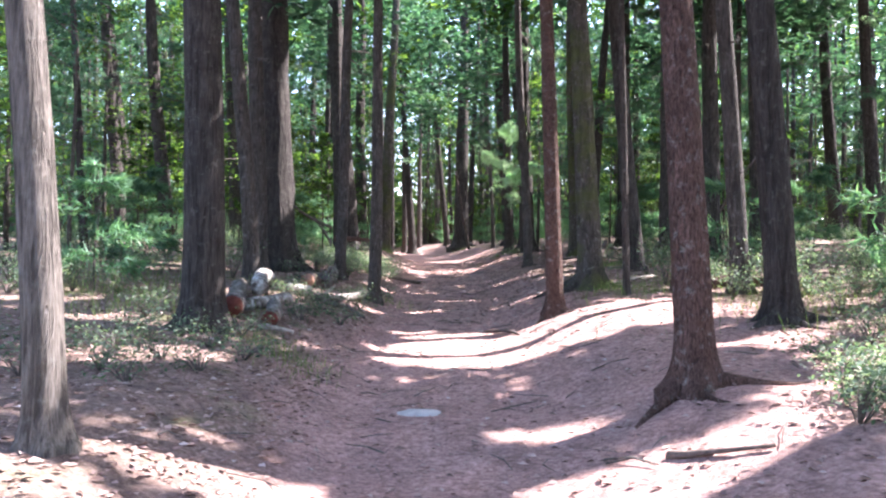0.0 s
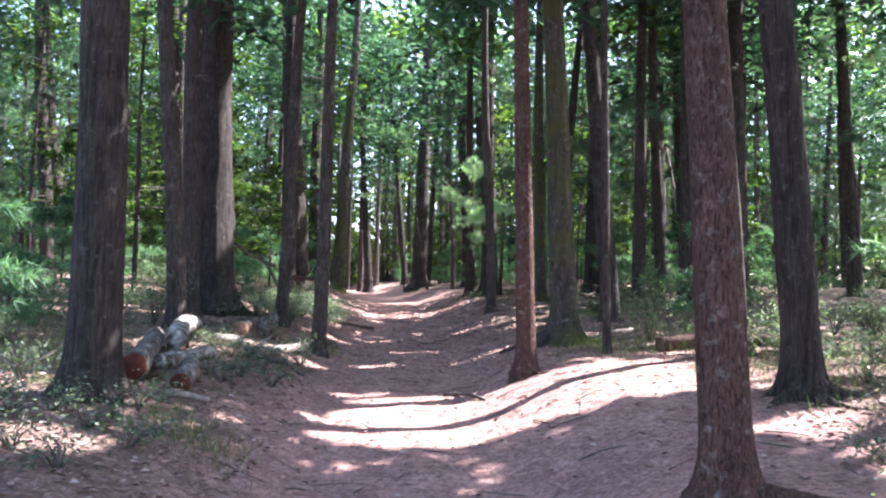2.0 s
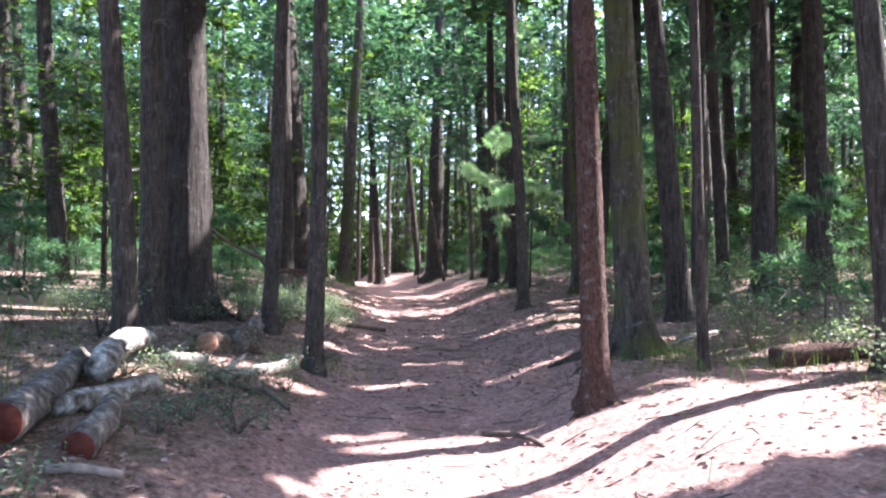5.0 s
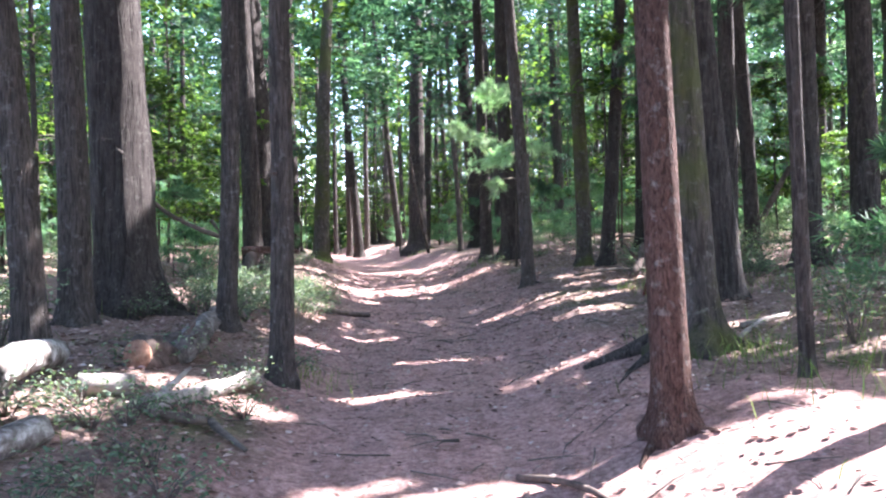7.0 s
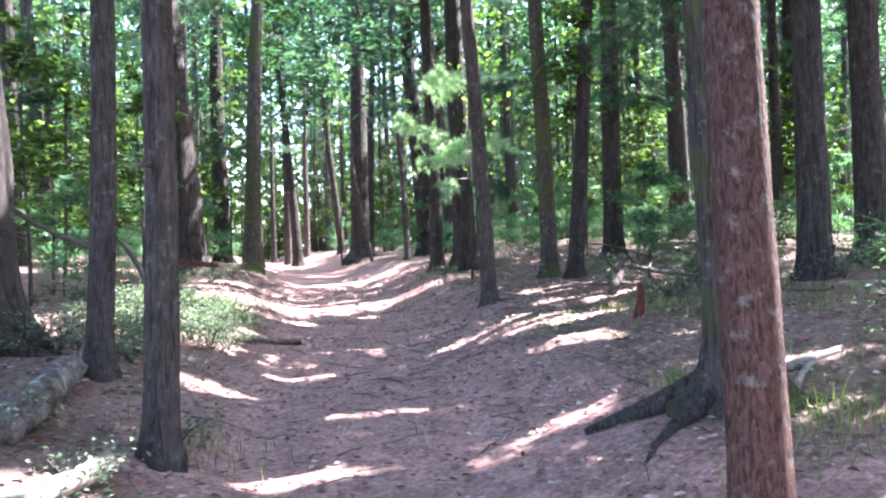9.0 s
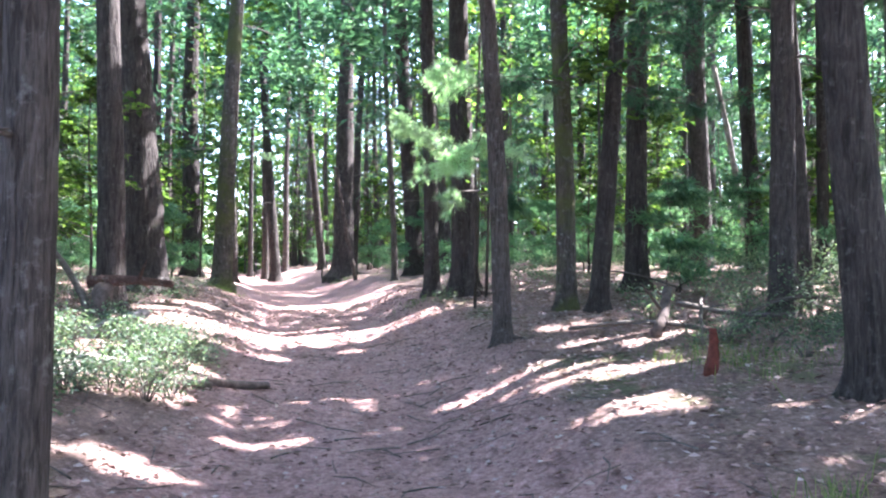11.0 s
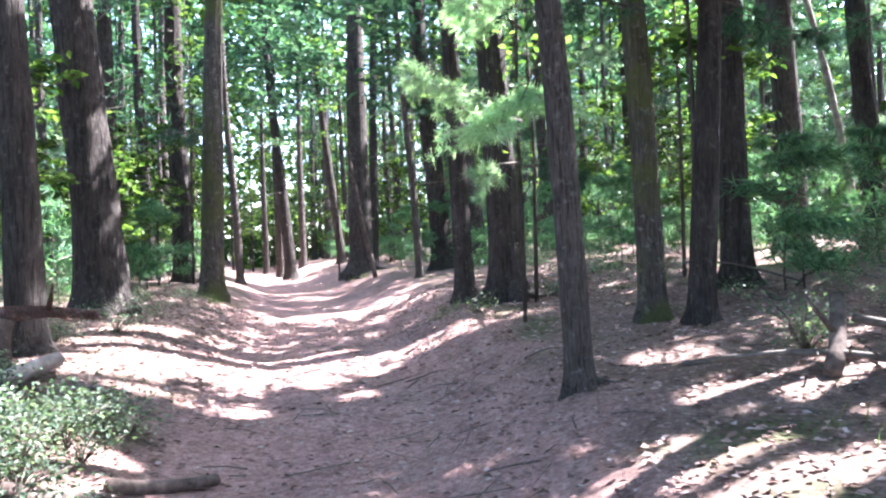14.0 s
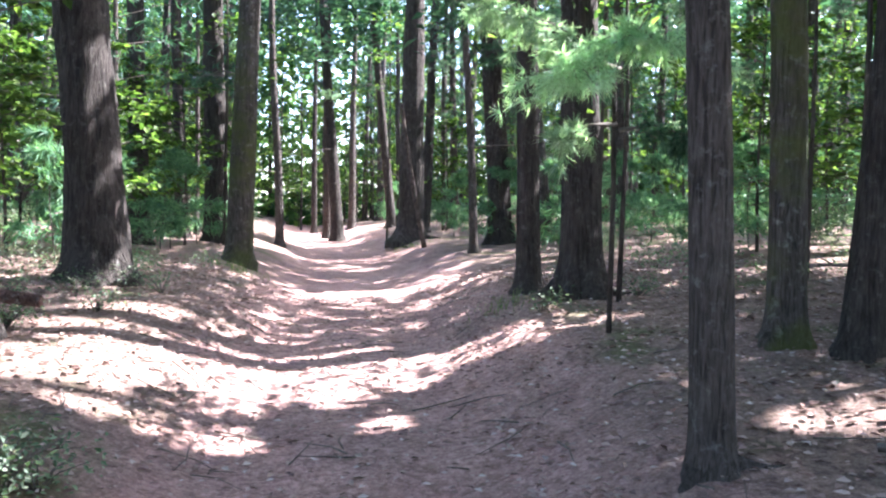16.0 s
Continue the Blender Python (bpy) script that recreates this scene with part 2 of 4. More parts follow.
# ---- mesh helpers ----


def mesh_of(name, verts, faces, mat, smooth_faces=True):
    me = bpy.data.meshes.new(name)
    me.from_pydata([tuple(v) for v in verts], [], faces)
    if smooth_faces:
        me.shade_smooth()
    me.materials.append(mat)
    return me


def part(name, me, parent, label=""):
    ob = new(name, me)
    ob.parent = parent
    return tagged(ob, label) if label else ob


def thing(name, x, y, z, label, category, group="", turn=0.0):
    ob = new(name)
    ob.empty_display_size = 0.1
    ob.matrix_world = pose(x, y, z, 0, 0, turn)
    return tagged(ob, label, category, group)


def tube(points, radii, seg=10, rough=0.0, seed=0.0, capped=True):
    """A round body along points, with uneven skin."""
    verts, faces = [], []
    pts = [Vector(p) for p in points]
    side = None
    for i, p in enumerate(pts):
        d = (pts[min(i + 1, len(pts) - 1)] - pts[max(i - 1, 0)]).normalized()
        if side is None:
            side = d.orthogonal().normalized()
        side = (side - d * side.dot(d)).normalized()
        other = d.cross(side)
        for k in range(seg):
            a = math.tau * k / seg
            o = side * math.cos(a) + other * math.sin(a)
            r = radii[i] * (1 + rough * noise.noise(Vector((p.x * 6 + o.x * 2 + seed, p.y * 6 + o.y * 2, p.z * 6 + o.z * 2))))
            verts.append(p + o * r)
    for i in range(len(pts) - 1):
        for k in range(seg):
            a, b = i * seg + k, i * seg + (k + 1) % seg
            faces.append((a, b, b + seg, a + seg))
    if capped:
        faces.append(tuple(range(seg))[::-1])
        faces.append(tuple(range((len(pts) - 1) * seg, len(pts) * seg)))
    return verts, faces


def joined(bodies):
    verts, faces = [], []
    for v, f in bodies:
        n = len(verts)
        verts += list(v)
        faces += [tuple(i + n for i in q) for q in f]
    return verts, faces


def units(n, rng):
    v = rng.normal(size=(n, 3))
    return v / np.linalg.norm(v, axis=1)[:, None]


def leaves(centres, length, width, rng, flat=0.5):
    """Pointed, slightly folded leaves, one at each centre."""
    n = len(centres)
    d = units(n, rng)
    d[:, 2] *= 1 - flat
    d /= np.linalg.norm(d, axis=1)[:, None]
    up = units(n, rng) * 0.6 + np.array([0, 0, 1.0]) * (0.4 + flat)
    s = np.cross(d, up)
    s /= np.linalg.norm(s, axis=1)[:, None] + 1e-6
    u = np.cross(s, d)
    k = rng.uniform(0.6, 1.25, (n, 1))
    L, W = d * length * k, s * width * 0.5 * k
    fold = u * width * 0.2 * k
    V = np.stack([centres - L * 0.5, centres + W + fold - L * 0.05, centres + L * 0.5, centres - W + fold - L * 0.05], 1).reshape(-1, 3)
    F = [(4 * i, 4 * i + 1, 4 * i + 2, 4 * i + 3) for i in range(n)]
    return V, F


def tufts(centres, axes, count, length, width, rng):
    """Sprays of needles: thin blades that fan out round an axis."""
    n = len(centres) * count
    c = np.repeat(centres, count, 0)
    d = np.repeat(axes, count, 0) * 0.7 + units(n, rng) * 0.75
    d /= np.linalg.norm(d, axis=1)[:, None]
    s = np.cross(d, units(n, rng))
    s /= np.linalg.norm(s, axis=1)[:, None] + 1e-6
    k = length * rng.uniform(0.7, 1.2, (n, 1))
    droop = np.array([0, 0, -0.15]) * k
    V = np.stack([c - s * width * 0.5, c + s * width * 0.5, c + d * k + droop], 1).reshape(-1, 3)
    return V, [(3 * i, 3 * i + 1, 3 * i + 2) for i in range(n)]


# ---- sun patches on the ground, for which the unseen canopy is cut open ----
SUN_PATCHES = [(1.9, 9.8, 2.6, 1.05), (0.4, 10.75, 1.2, 0.35), (3.6, 7.6, 1.2, 0.7), (1.7, 4.6, 1.3, 0.5), (0.9, 5.9, 0.6, 0.3), (-1.1, 4.3, 0.9, 0.35),
        (-0.75, 22.2, 2.0, 1.15), (1.4, 22.3, 1.5, 0.4), (2.2, 15.45, 0.6, 0.35), (1.9, 17.0, 0.8, 0.25), (3.3, 14.6, 0.6, 0.25), (-1.2, 15.2, 0.5, 0.2), (-0.4, 16.3, 0.5, 0.14), (0.4, 14.6, 0.6, 0.12), (2.9, 19.2, 0.4, 0.25),
        (-2.3, 41, 2.0, 2.0), (-0.3, 13.2, 0.6, 0.2), (0.3, 27.0, 1.5, 0.3), (4.0, 11.2, 1.0, 0.4), (1.4, 13.4, 0.5, 0.2), (-0.4, 31.5, 1.4, 0.5), (-1.5, 12.2, 0.7, 0.25),
        (-2.4, 17.3, 1.3, 1.1), (-3.3, 3.6, 1.8, 0.45), (-0.9, 20.7, 1.7, 0.8), (4.4, 6.2, 1.6, 1.0), (4.2, 9.0, 1.2, 0.6), (-2.6, 11.4, 0.7, 0.4), (3.2, 18.0, 0.8, 0.3), (-2.6, 6.8, 0.8, 0.35), (-3.6, 8.6, 0.8, 0.4), (-2.4, 10.9, 0.6, 0.35), (-5.5, 10.0, 1.4, 0.9), (-5.2, 15.0, 1.5, 0.9), (-7.0, 20.0, 2.0, 1.2), (-3.5, 48, 5, 6), (-5.5, 60, 7, 7), (-8, 69, 9, 5), (3.0, 5.2, 0.9, 0.6), (5.2, 9.4, 1.2, 0.8), (-1.7, 18.2, 0.8, 0.6), (6, 36, 3, 1.5), (-9, 30, 3, 1.5), (9, 22, 2, 1.5),
        (-6, 26, 2.5, 1.5), (-10, 24, 3, 2), (-5, 34, 3, 2), (7, 30, 2.5, 1.5), (10, 36, 3, 2), (2.4, 16.5, 0.9, 0.3), (3.5, 12.2, 1.1, 0.32), (3.3, 13.5, 0.7, 0.25), (4.6, 12.9, 1.2, 0.4), (0.1, 8.8, 1.0, 0.32), (-0.1, 9.5, 0.9, 0.3)]


def shaded(p):
    """Whether the canopy stays closed at these places (n, 3), with holes for the sun patches."""
    t = (p[:, 2] - (p[:, 1] * 0.06 + 0.3)) / SUN_TO.z
    x, y = p[:, 0] - SUN_TO.x * t, p[:, 1] - SUN_TO.y * t
    t = (p[:, 2] - land(x, y)) / SUN_TO.z
    x, y = p[:, 0] - SUN_TO.x * t, p[:, 1] - SUN_TO.y * t
    keep = np.ones(len(p), bool)
    for gx, gy, rx, ry in SUN_PATCHES:
        keep &= ((x - gx) / rx) ** 2 + ((y - gy) / ry) ** 2 > 1
    dapple = np.array([noise.noise(Vector((a * 1.5, b * 2.4, 0.7))) for a, b in zip(x, y)])
    return keep & (dapple > np.where(y < 9, -0.62, np.where((x > 2.4) & (y > 10.5) & (y < 15), -0.3, np.where((y > 11.5) & (y < 21), -0.7, -0.56))))


# ---- trees ----
LABELS = {
    "pine": ("pine_tree", "tall pine with dark, furrowed grey-brown bark", "pine tree"),
    "red": ("pine_tree", "pine with flaky reddish-brown bark beside the path", "pine tree"),
    "grey": ("oak_tree", "tall oak with grey bark and patches of green moss", "oak tree"),
    "pale": ("pine_tree", "pine with bark lightened to look sunlit", "pine tree"),
    "young": ("pine_tree", "slender young pine with grey-brown bark", "pine tree"),
}


def trunk_mesh(r, lean, lean_y, height, kind, flare, seed, far=False):
    seg = 10 if far else 28 if r > 0.16 else 18
    zs = [-0.25, -0.1, 0.0, 0.05, 0.1, 0.16, 0.24, 0.34, 0.46, 0.6] + list(np.arange(0.75, 5.0, 0.5 if far else 0.16)) + list(np.linspace(5.2, height, 14))
    bend = [(math.sin(seed * 3.1) * 0.03, seed), (math.cos(seed * 1.7) * 0.03, seed * 2)]
    verts, faces = [], []
    lobes = 4 + int(seed * 7) % 3
    for z in zs:
        cx = lean * z + bend[0][0] * math.sin(z * 0.9 + bend[0][1])
        cy = lean_y * z + bend[1][0] * math.sin(z * 0.8 + bend[1][1])
        taper = r * (1.06 - 0.72 * max(z, 0) / height)
        for k in range(seg):
            a = math.tau * k / seg
            co, si = math.cos(a), math.sin(a)
            lobe = 0.55 + 0.45 * math.cos(lobes * a + seed * 9)
            sp = flare * math.exp(-max(z, 0) / (0.06 + r * 0.5)) * (0.35 + lobe)
            ridge = noise.noise(Vector((co * 4.5 + seed * 20, si * 4.5, z * 0.9))) * (0.13 if r > 0.25 else 0.085 if kind == "pine" else 0.05)
            ridge += noise.noise(Vector((co * 9 + seed * 31, si * 9, z * 3.0))) * 0.04
            rr = taper * (1 + sp + ridge)
            verts.append((cx + co * rr, cy + si * rr, z))
    for i in range(len(zs) - 1):
        for k in range(seg):
            a, b = i * seg + k, i * seg + (k + 1) % seg
            faces.append((a, b, b + seg, a + seg))
    faces.append(tuple(range((len(zs) - 1) * seg, len(zs) * seg)))
    return mesh_of("trunk", verts, faces, BARK[kind])


def crown_mesh(x, y, z, r, lean, height, kind, rng, count):
    """Boughs high on the trunk: needle or leaf sprays in flat tiers, with gaps cut to place sun patches."""
    low = 6.2 if r > 0.1 else 4.8
    n_b = count // 45
    h = rng.uniform(low, height + 1.0, n_b)
    az = rng.uniform(0, math.tau, n_b)
    reach = np.clip((height + 2.2 - h) * 0.5, 0.7, 3.4) * rng.uniform(0.55, 1.1, n_b)
    C = []
    for hb, ab, rb in zip(h, az, reach):
        s = np.sqrt(rng.uniform(0.02, 1, 45)) * rb
        off = rng.normal(size=(45, 3)) * np.array([0.42, 0.42, 0.16])
        C.append(np.stack([x + lean * hb + np.cos(ab) * s, y + np.sin(ab) * s, z + hb - 0.05 * s * s], 1) + off)
    C = np.concatenate(C)
    C = C[shaded(C)]
    if not len(C):
        C = np.array([[x + lean * height, y, z + height]])
    V, F = leaves(C - np.array([x, y, z]), 0.36, 0.175, rng, 0.6)
    return mesh_of("crown", V, F, LEAF if kind == "grey" else NEEDLE, False)


def dead_branch(r, lean, rng, lo=1.6, hi=6.0, short=False):
    z = rng.uniform(lo, hi)
    a = rng.uniform(0, math.tau)
    n = rng.uniform(0.15, 0.4) if short else rng.uniform(0.4, 1.7)
    d = np.array([math.cos(a), math.sin(a), rng.uniform(-0.25, 0.35)])
    base = np.array([lean * z, 0, z]) + d * r * 0.5
    pts = [base + d * n * s + np.array([0, 0, -0.25 * n * s * s]) + rng.normal(size=3) * 0.03 * s for s in (0, 0.3, 0.6, 0.8, 1)]
    bodies = [tube(pts, [0.018, 0.013, 0.009, 0.006, 0.003], 5)]
    for k in range(3):
        b = pts[1 + k]
        e = b + (d * 0.3 + rng.normal(size=3) * 0.35) * n * 0.4
        bodies.append(tube([b, (b + e) / 2 + rng.normal(size=3) * 0.02, e], [0.009, 0.006, 0.003], 4))
    return mesh_of("branch", *joined(bodies), DEAD)


def bough(root, tip, width, count, rng, mat, droop=0.25, blades=18, wide=0.010):
    root, tip = np.array(root), np.array(tip)
    d = tip - root
    n = np.linalg.norm(d)
    side = np.cross(d, [0, 0, 1.0])
    side /= np.linalg.norm(side)
    B = [tube([root, root + d * 0.5 + np.array([0, 0, 0.08]), tip], [0.02, 0.012, 0.004], 6)]
    C, A = [], []
    for k in range(count):
        s = rng.uniform(0.2, 1.0)
        w = rng.normal() * width * (1.15 - 0.75 * s)
        a = root + d * s
        out = side * w + d / n * abs(w) * 0.6
        e = a + out + np.array([0, 0, -droop * abs(w) + rng.normal() * 0.07])
        B.append(tube([a, (a + e) / 2 + np.array([0, 0, 0.03]), e], [0.007, 0.005, 0.002], 3, capped=False))
        ax = (e - a) / (np.linalg.norm(e - a) + 1e-6)
        for q in (0.55, 0.72, 0.88, 1.0):
            C.append(a + (e - a) * q + rng.normal(size=3) * 0.02)
            A.append(ax)
    V, F = tufts(np.array(C), np.array(A), blades, 0.13, wide, rng)
    return mesh_of("bough_wood", *joined(B), DEAD), mesh_of("needles", V, F, mat, False)


TREES = []


def tree(x, y, r, lean=0.0, kind="pine", height=None, flare=None, branches=2, label="", crown=1650, group="pines beside the path", roots=(), boughs=0):
    i = len(TREES)
    rng = np.random.default_rng(100 + i)
    height = height or 10 + min(r, 0.3) * 18 + rng.uniform(-1, 1.5)
    seed = rng.uniform(0, 1)
    z = ground_at(x, y)
    name, text, cat = LABELS[kind]
    ob = thing(name, x, y, z, label or text, cat, group)
    part("trunk", trunk_mesh(r, lean, rng.normal() * 0.012, height, kind, 0.5 if flare is None else flare, seed, y > 36 or abs(x) > 13 or y < -2), ob)
    part("crown", crown_mesh(x, y, z, r, lean, height, kind, rng, crown if x > -4 else crown // 2), ob, "high green crown with gaps cut for sun patches")
    for k in range(branches):
        part("dead_branch", dead_branch(r, lean, rng, short=y < 16), ob, "bare dead branch")
    for turn, n in roots:
        a = radians(turn)
        pts = []
        for q in (0.0, 0.25, 0.5, 0.75, 1.0):
            d = r * 0.7 + n * q
            px, py = d * math.cos(a + 0.3 * q * q), d * math.sin(a + 0.3 * q * q)
            pts.append((px, py, ground_at(x + px, y + py) - z + r * 0.55 * (1 - q) ** 2 - 0.02 * q))
        part("root", mesh_of("root", *tube(pts, [r * 0.5, r * 0.34, r * 0.22, r * 0.15, r * 0.06], 9, 0.25, seed), BARK["pine" if kind == "grey" else kind]), ob, "spreading surface root")
    for k in range(boughs):
        h, a, n = rng.uniform(2.9, 7.2), rng.uniform(0, math.tau), rng.uniform(0.9, 2.1)
        mid = np.array([[x + lean * h + math.cos(a) * n * q, y + math.sin(a) * n * q, z + h] for q in (0.4, 0.7, 1.0)])
        if not shaded(mid).all():
            continue
        wood, needles = bough((lean * h, 0, h), (lean * h + math.cos(a) * n, math.sin(a) * n, h + rng.uniform(-0.3, 0.3)), 0.34, 26, rng, NEEDLE if rng.uniform() < 0.8 else SUN_PALE, 0.2, 9, 0.011)
        b = part("bough", wood, ob)
        part("needles", needles, b, "flat sprays of soft green needles")
    TREES.append((x, y))
    return ob


sheet()

# this trunk's bark is coloured paler so that its sunlit flank looks white
tree(-2.02, 4.06, 0.098, -0.067, "pale", label="pine with bark lightened all over for its sunlit side")
tree(-2.47, 8.21, 0.203, -0.010, flare=0.55, label="thick pine trunk with grey furrowed bark beside the log pile")
tree(-6.83, 19.81, 0.175, -0.083, boughs=6)
tree(-9.64, 24.00, 0.187, -0.090, boughs=6)
tree(-10.02, 26.00, 0.165, -0.125, boughs=6)
tree(-7.02, 15.70, 0.078, -0.071)
tree(-5.64, 22.00, 0.171, -0.052, boughs=6)
tree(-3.04, 12.75, 0.127, -0.071, "young")
tree(-3.32, 14.36, 0.153, -0.019, "young")
tree(-3.24, 15.73, 0.346, -0.028, flare=0.75, label="very thick old pine with deeply furrowed bark", roots=((280, 0.6), (325, 0.7), (235, 0.5)))
tree(-1.90, 14.64, 0.100, 0.033, "young")
tree(-1.12, 13.20, 0.103, 0.008, "young")
tree(-4.24, 30.00, 0.183, -0.008, boughs=6)
tree(-2.85, 24.30, 0.310, -0.069, boughs=6)
tree(-2.72, 21.30, 0.175, -0.022, boughs=6)
tree(-3.28, 31.89, 0.232, -0.004, boughs=6)
tree(-2.08, 28.20, 0.207, 0.041, "grey", boughs=6)
tree(-7.53, 30.34, 0.208, -0.054, boughs=6)
tree(-6.86, 26.45, 0.183, -0.022, boughs=6)
tree(-4.26, 33.00, 0.136, -0.021, boughs=6)
tree(-4.32, 34.56, 0.059, 0.002, "young")
tree(-2.52, 35.76, 0.109, -0.039, "young", boughs=6)
tree(-2.13, 45.00, 0.155, -0.007)
tree(-1.58, 43.00, 0.208, -0.075, boughs=6)
tree(-1.41, 48.00, 0.146, 0.008, "young")
tree(-0.38, 52.00, 0.163, 0.014, "young")
tree(0.82, 35.24, 0.311, 0.008, flare=0.9, label="thick dark pine with spreading roots beside the path", roots=((250, 0.9), (320, 0.8)), boughs=6)
tree(2.27, 40.00, 0.124, -0.026, "young", boughs=6)
tree(1.88, 29.53, 0.076, -0.046, "young", boughs=6)
tree(2.62, 31.37, 0.234, -0.065, boughs=6)
tree(2.02, 24.13, 0.134, -0.025, boughs=6)
tree(3.40, 31.05, 0.206, -0.094, boughs=6)
tree(2.49, 23.60, 0.207, -0.025, flare=0.9, roots=((200, 0.5), (330, 0.5)), boughs=6)
tree(2.00, 18.71, 0.102, -0.045, "young", flare=0.45, label="slender dark pine standing at the edge of the path", roots=((210, 0.3), (340, 0.3)))
tree(3.45, 20.93, 0.138, -0.019, "grey", flare=0.6, boughs=6)
tree(3.74, 20.44, 0.125, 0.075, boughs=6)
tree(5.00, 22.11, 0.175, 0.010, flare=0.6, boughs=6)
tree(5.08, 18.25, 0.139, 0.003, boughs=6)
tree(10.06, 30.00, 0.251, -0.011, boughs=6)
tree(9.58, 24.00, 0.126, 0.020, boughs=6)
tree(8.14, 22.00, 0.095, -0.001, boughs=6)
tree(1.56, 10.98, 0.111, -0.035, "red", flare=0.8, roots=((215, 0.45), (300, 0.3)))
tree(2.35, 12.60, 0.181, -0.052, "grey", flare=1.0, label="grey oak with mossy flared base and roots", roots=((190, 0.75), (250, 0.5), (330, 0.4)))
tree(3.60, 14.84, 0.151, -0.088)
tree(2.63, 11.37, 0.051, -0.024, "young", flare=0.25)
tree(9.65, 24.00, 0.215, 0.010, boughs=6)
tree(7.14, 18.00, 0.204, -0.016, boughs=6)
tree(8.13, 24.00, 0.154, -0.041, boughs=6)
tree(8.06, 26.00, 0.231, -0.003, boughs=6)
tree(1.87, 5.88, 0.136, -0.06, "red", flare=0.95, label="reddish pine with spreading roots at the edge of the path", roots=((205, 0.7), (330, 0.75), (265, 0.4)))
tree(4.02, 10.75, 0.125, -0.06, crown=1900)
tree(3.51, 8.23, 0.157, -0.080, flare=0.9, label="leaning thick pine with flared roots", roots=((205, 0.6), (280, 0.5), (345, 0.6)))
tree(5.78, 17.20, 0.188, -0.008, crown=1900)
tree(5.81, 19.00, 0.119, -0.038, boughs=6)
tree(11.84, 24.00, 0.187, -0.061, boughs=6)
tree(10.86, 20.00, 0.170, -0.054, boughs=6)
tree(0.29, 44.00, 0.163, -0.103, boughs=6)
tree(-3.15, 50.00, 0.128, 0.003)
tree(-1.14, 54.00, 0.129, 0.021)
tree(2.24, 46.00, 0.128, -0.002)
tree(-6.56, 40.00, 0.152, -0.001, boughs=6)
tree(-7.62, 36.00, 0.124, -0.014, boughs=6)
tree(6.32, 40.00, 0.157, 0.007, boughs=6)
tree(8.69, 40.00, 0.148, 0.020, boughs=6)

# unseen trees added beside the start and further on; their dense crowns shade the ground
for x, y, r in ((7.4, 4.6, 0.2), (9.6, 7.3, 0.22), (8.4, 2.6, 0.18), (11.2, 9.6, 0.2), (6.4, 2.2, 0.17), (10.2, 4.6, 0.2), (12.4, 6.6, 0.2), (7.9, 9.8, 0.16), (9.2, 10.2, 0.17), (9.6, 15.3, 0.18), (11.2, 17.6, 0.2), (8.6, 14.2, 0.15), (12.4, 16.2, 0.2), (13.5, 18.8, 0.2)):
    tree(x, y, r, 0.01, crown=2400, group="forest trees")

# the forest round about; trees out of view are added to darken the shade
tries = 0
made = 0
rng = np.random.default_rng(21)
SPARE = []
while made < 300 and tries < 30000:
    tries += 1
    x, y = (rng.uniform(-26, 30), rng.uniform(-24, 72)) if tries % 2 else (rng.uniform(-24, 24), rng.uniform(31, 70))
    gap = abs(x - float(path_x(y)))
    if gap < (2.6 if y > 36 else 2.2 if y < -2 else 6.5):
        continue
    seen = abs(x) < 0.62 * (y + 1) and y < 31
    if seen and gap < 0.33 * y + 2.5:
        continue
    if any((x - a) ** 2 + (y - b) ** 2 < (4.6 if y < 31 else 2.6) for a, b in TREES):
        continue
    # no trunk stands in the sun's way to the two broad sun patches
    if any(0 < (x - gx) * 0.928 + (y - gy) * 0.371 < 14 and abs((x - gx) * -0.371 + (y - gy) * 0.928) < 1.4 for gx, gy, *_ in (SUN_PATCHES[0], SUN_PATCHES[6])):
        continue
    far = y > 34
    tree(x, y, rng.uniform(0.07, 0.24) if y < 31 else rng.uniform(0.05, 0.19), rng.normal() * 0.025, "pine" if rng.uniform() < 0.75 else "grey" if rng.uniform() < 0.5 else "young",
         branches=1 if y < 30 else 0, boughs=5 if 16 < y < 44 and made % 2 else 0, crown=1500 if y < 30 and x > -2 else 700 if not far else 420, group="forest trees")
    made += 1

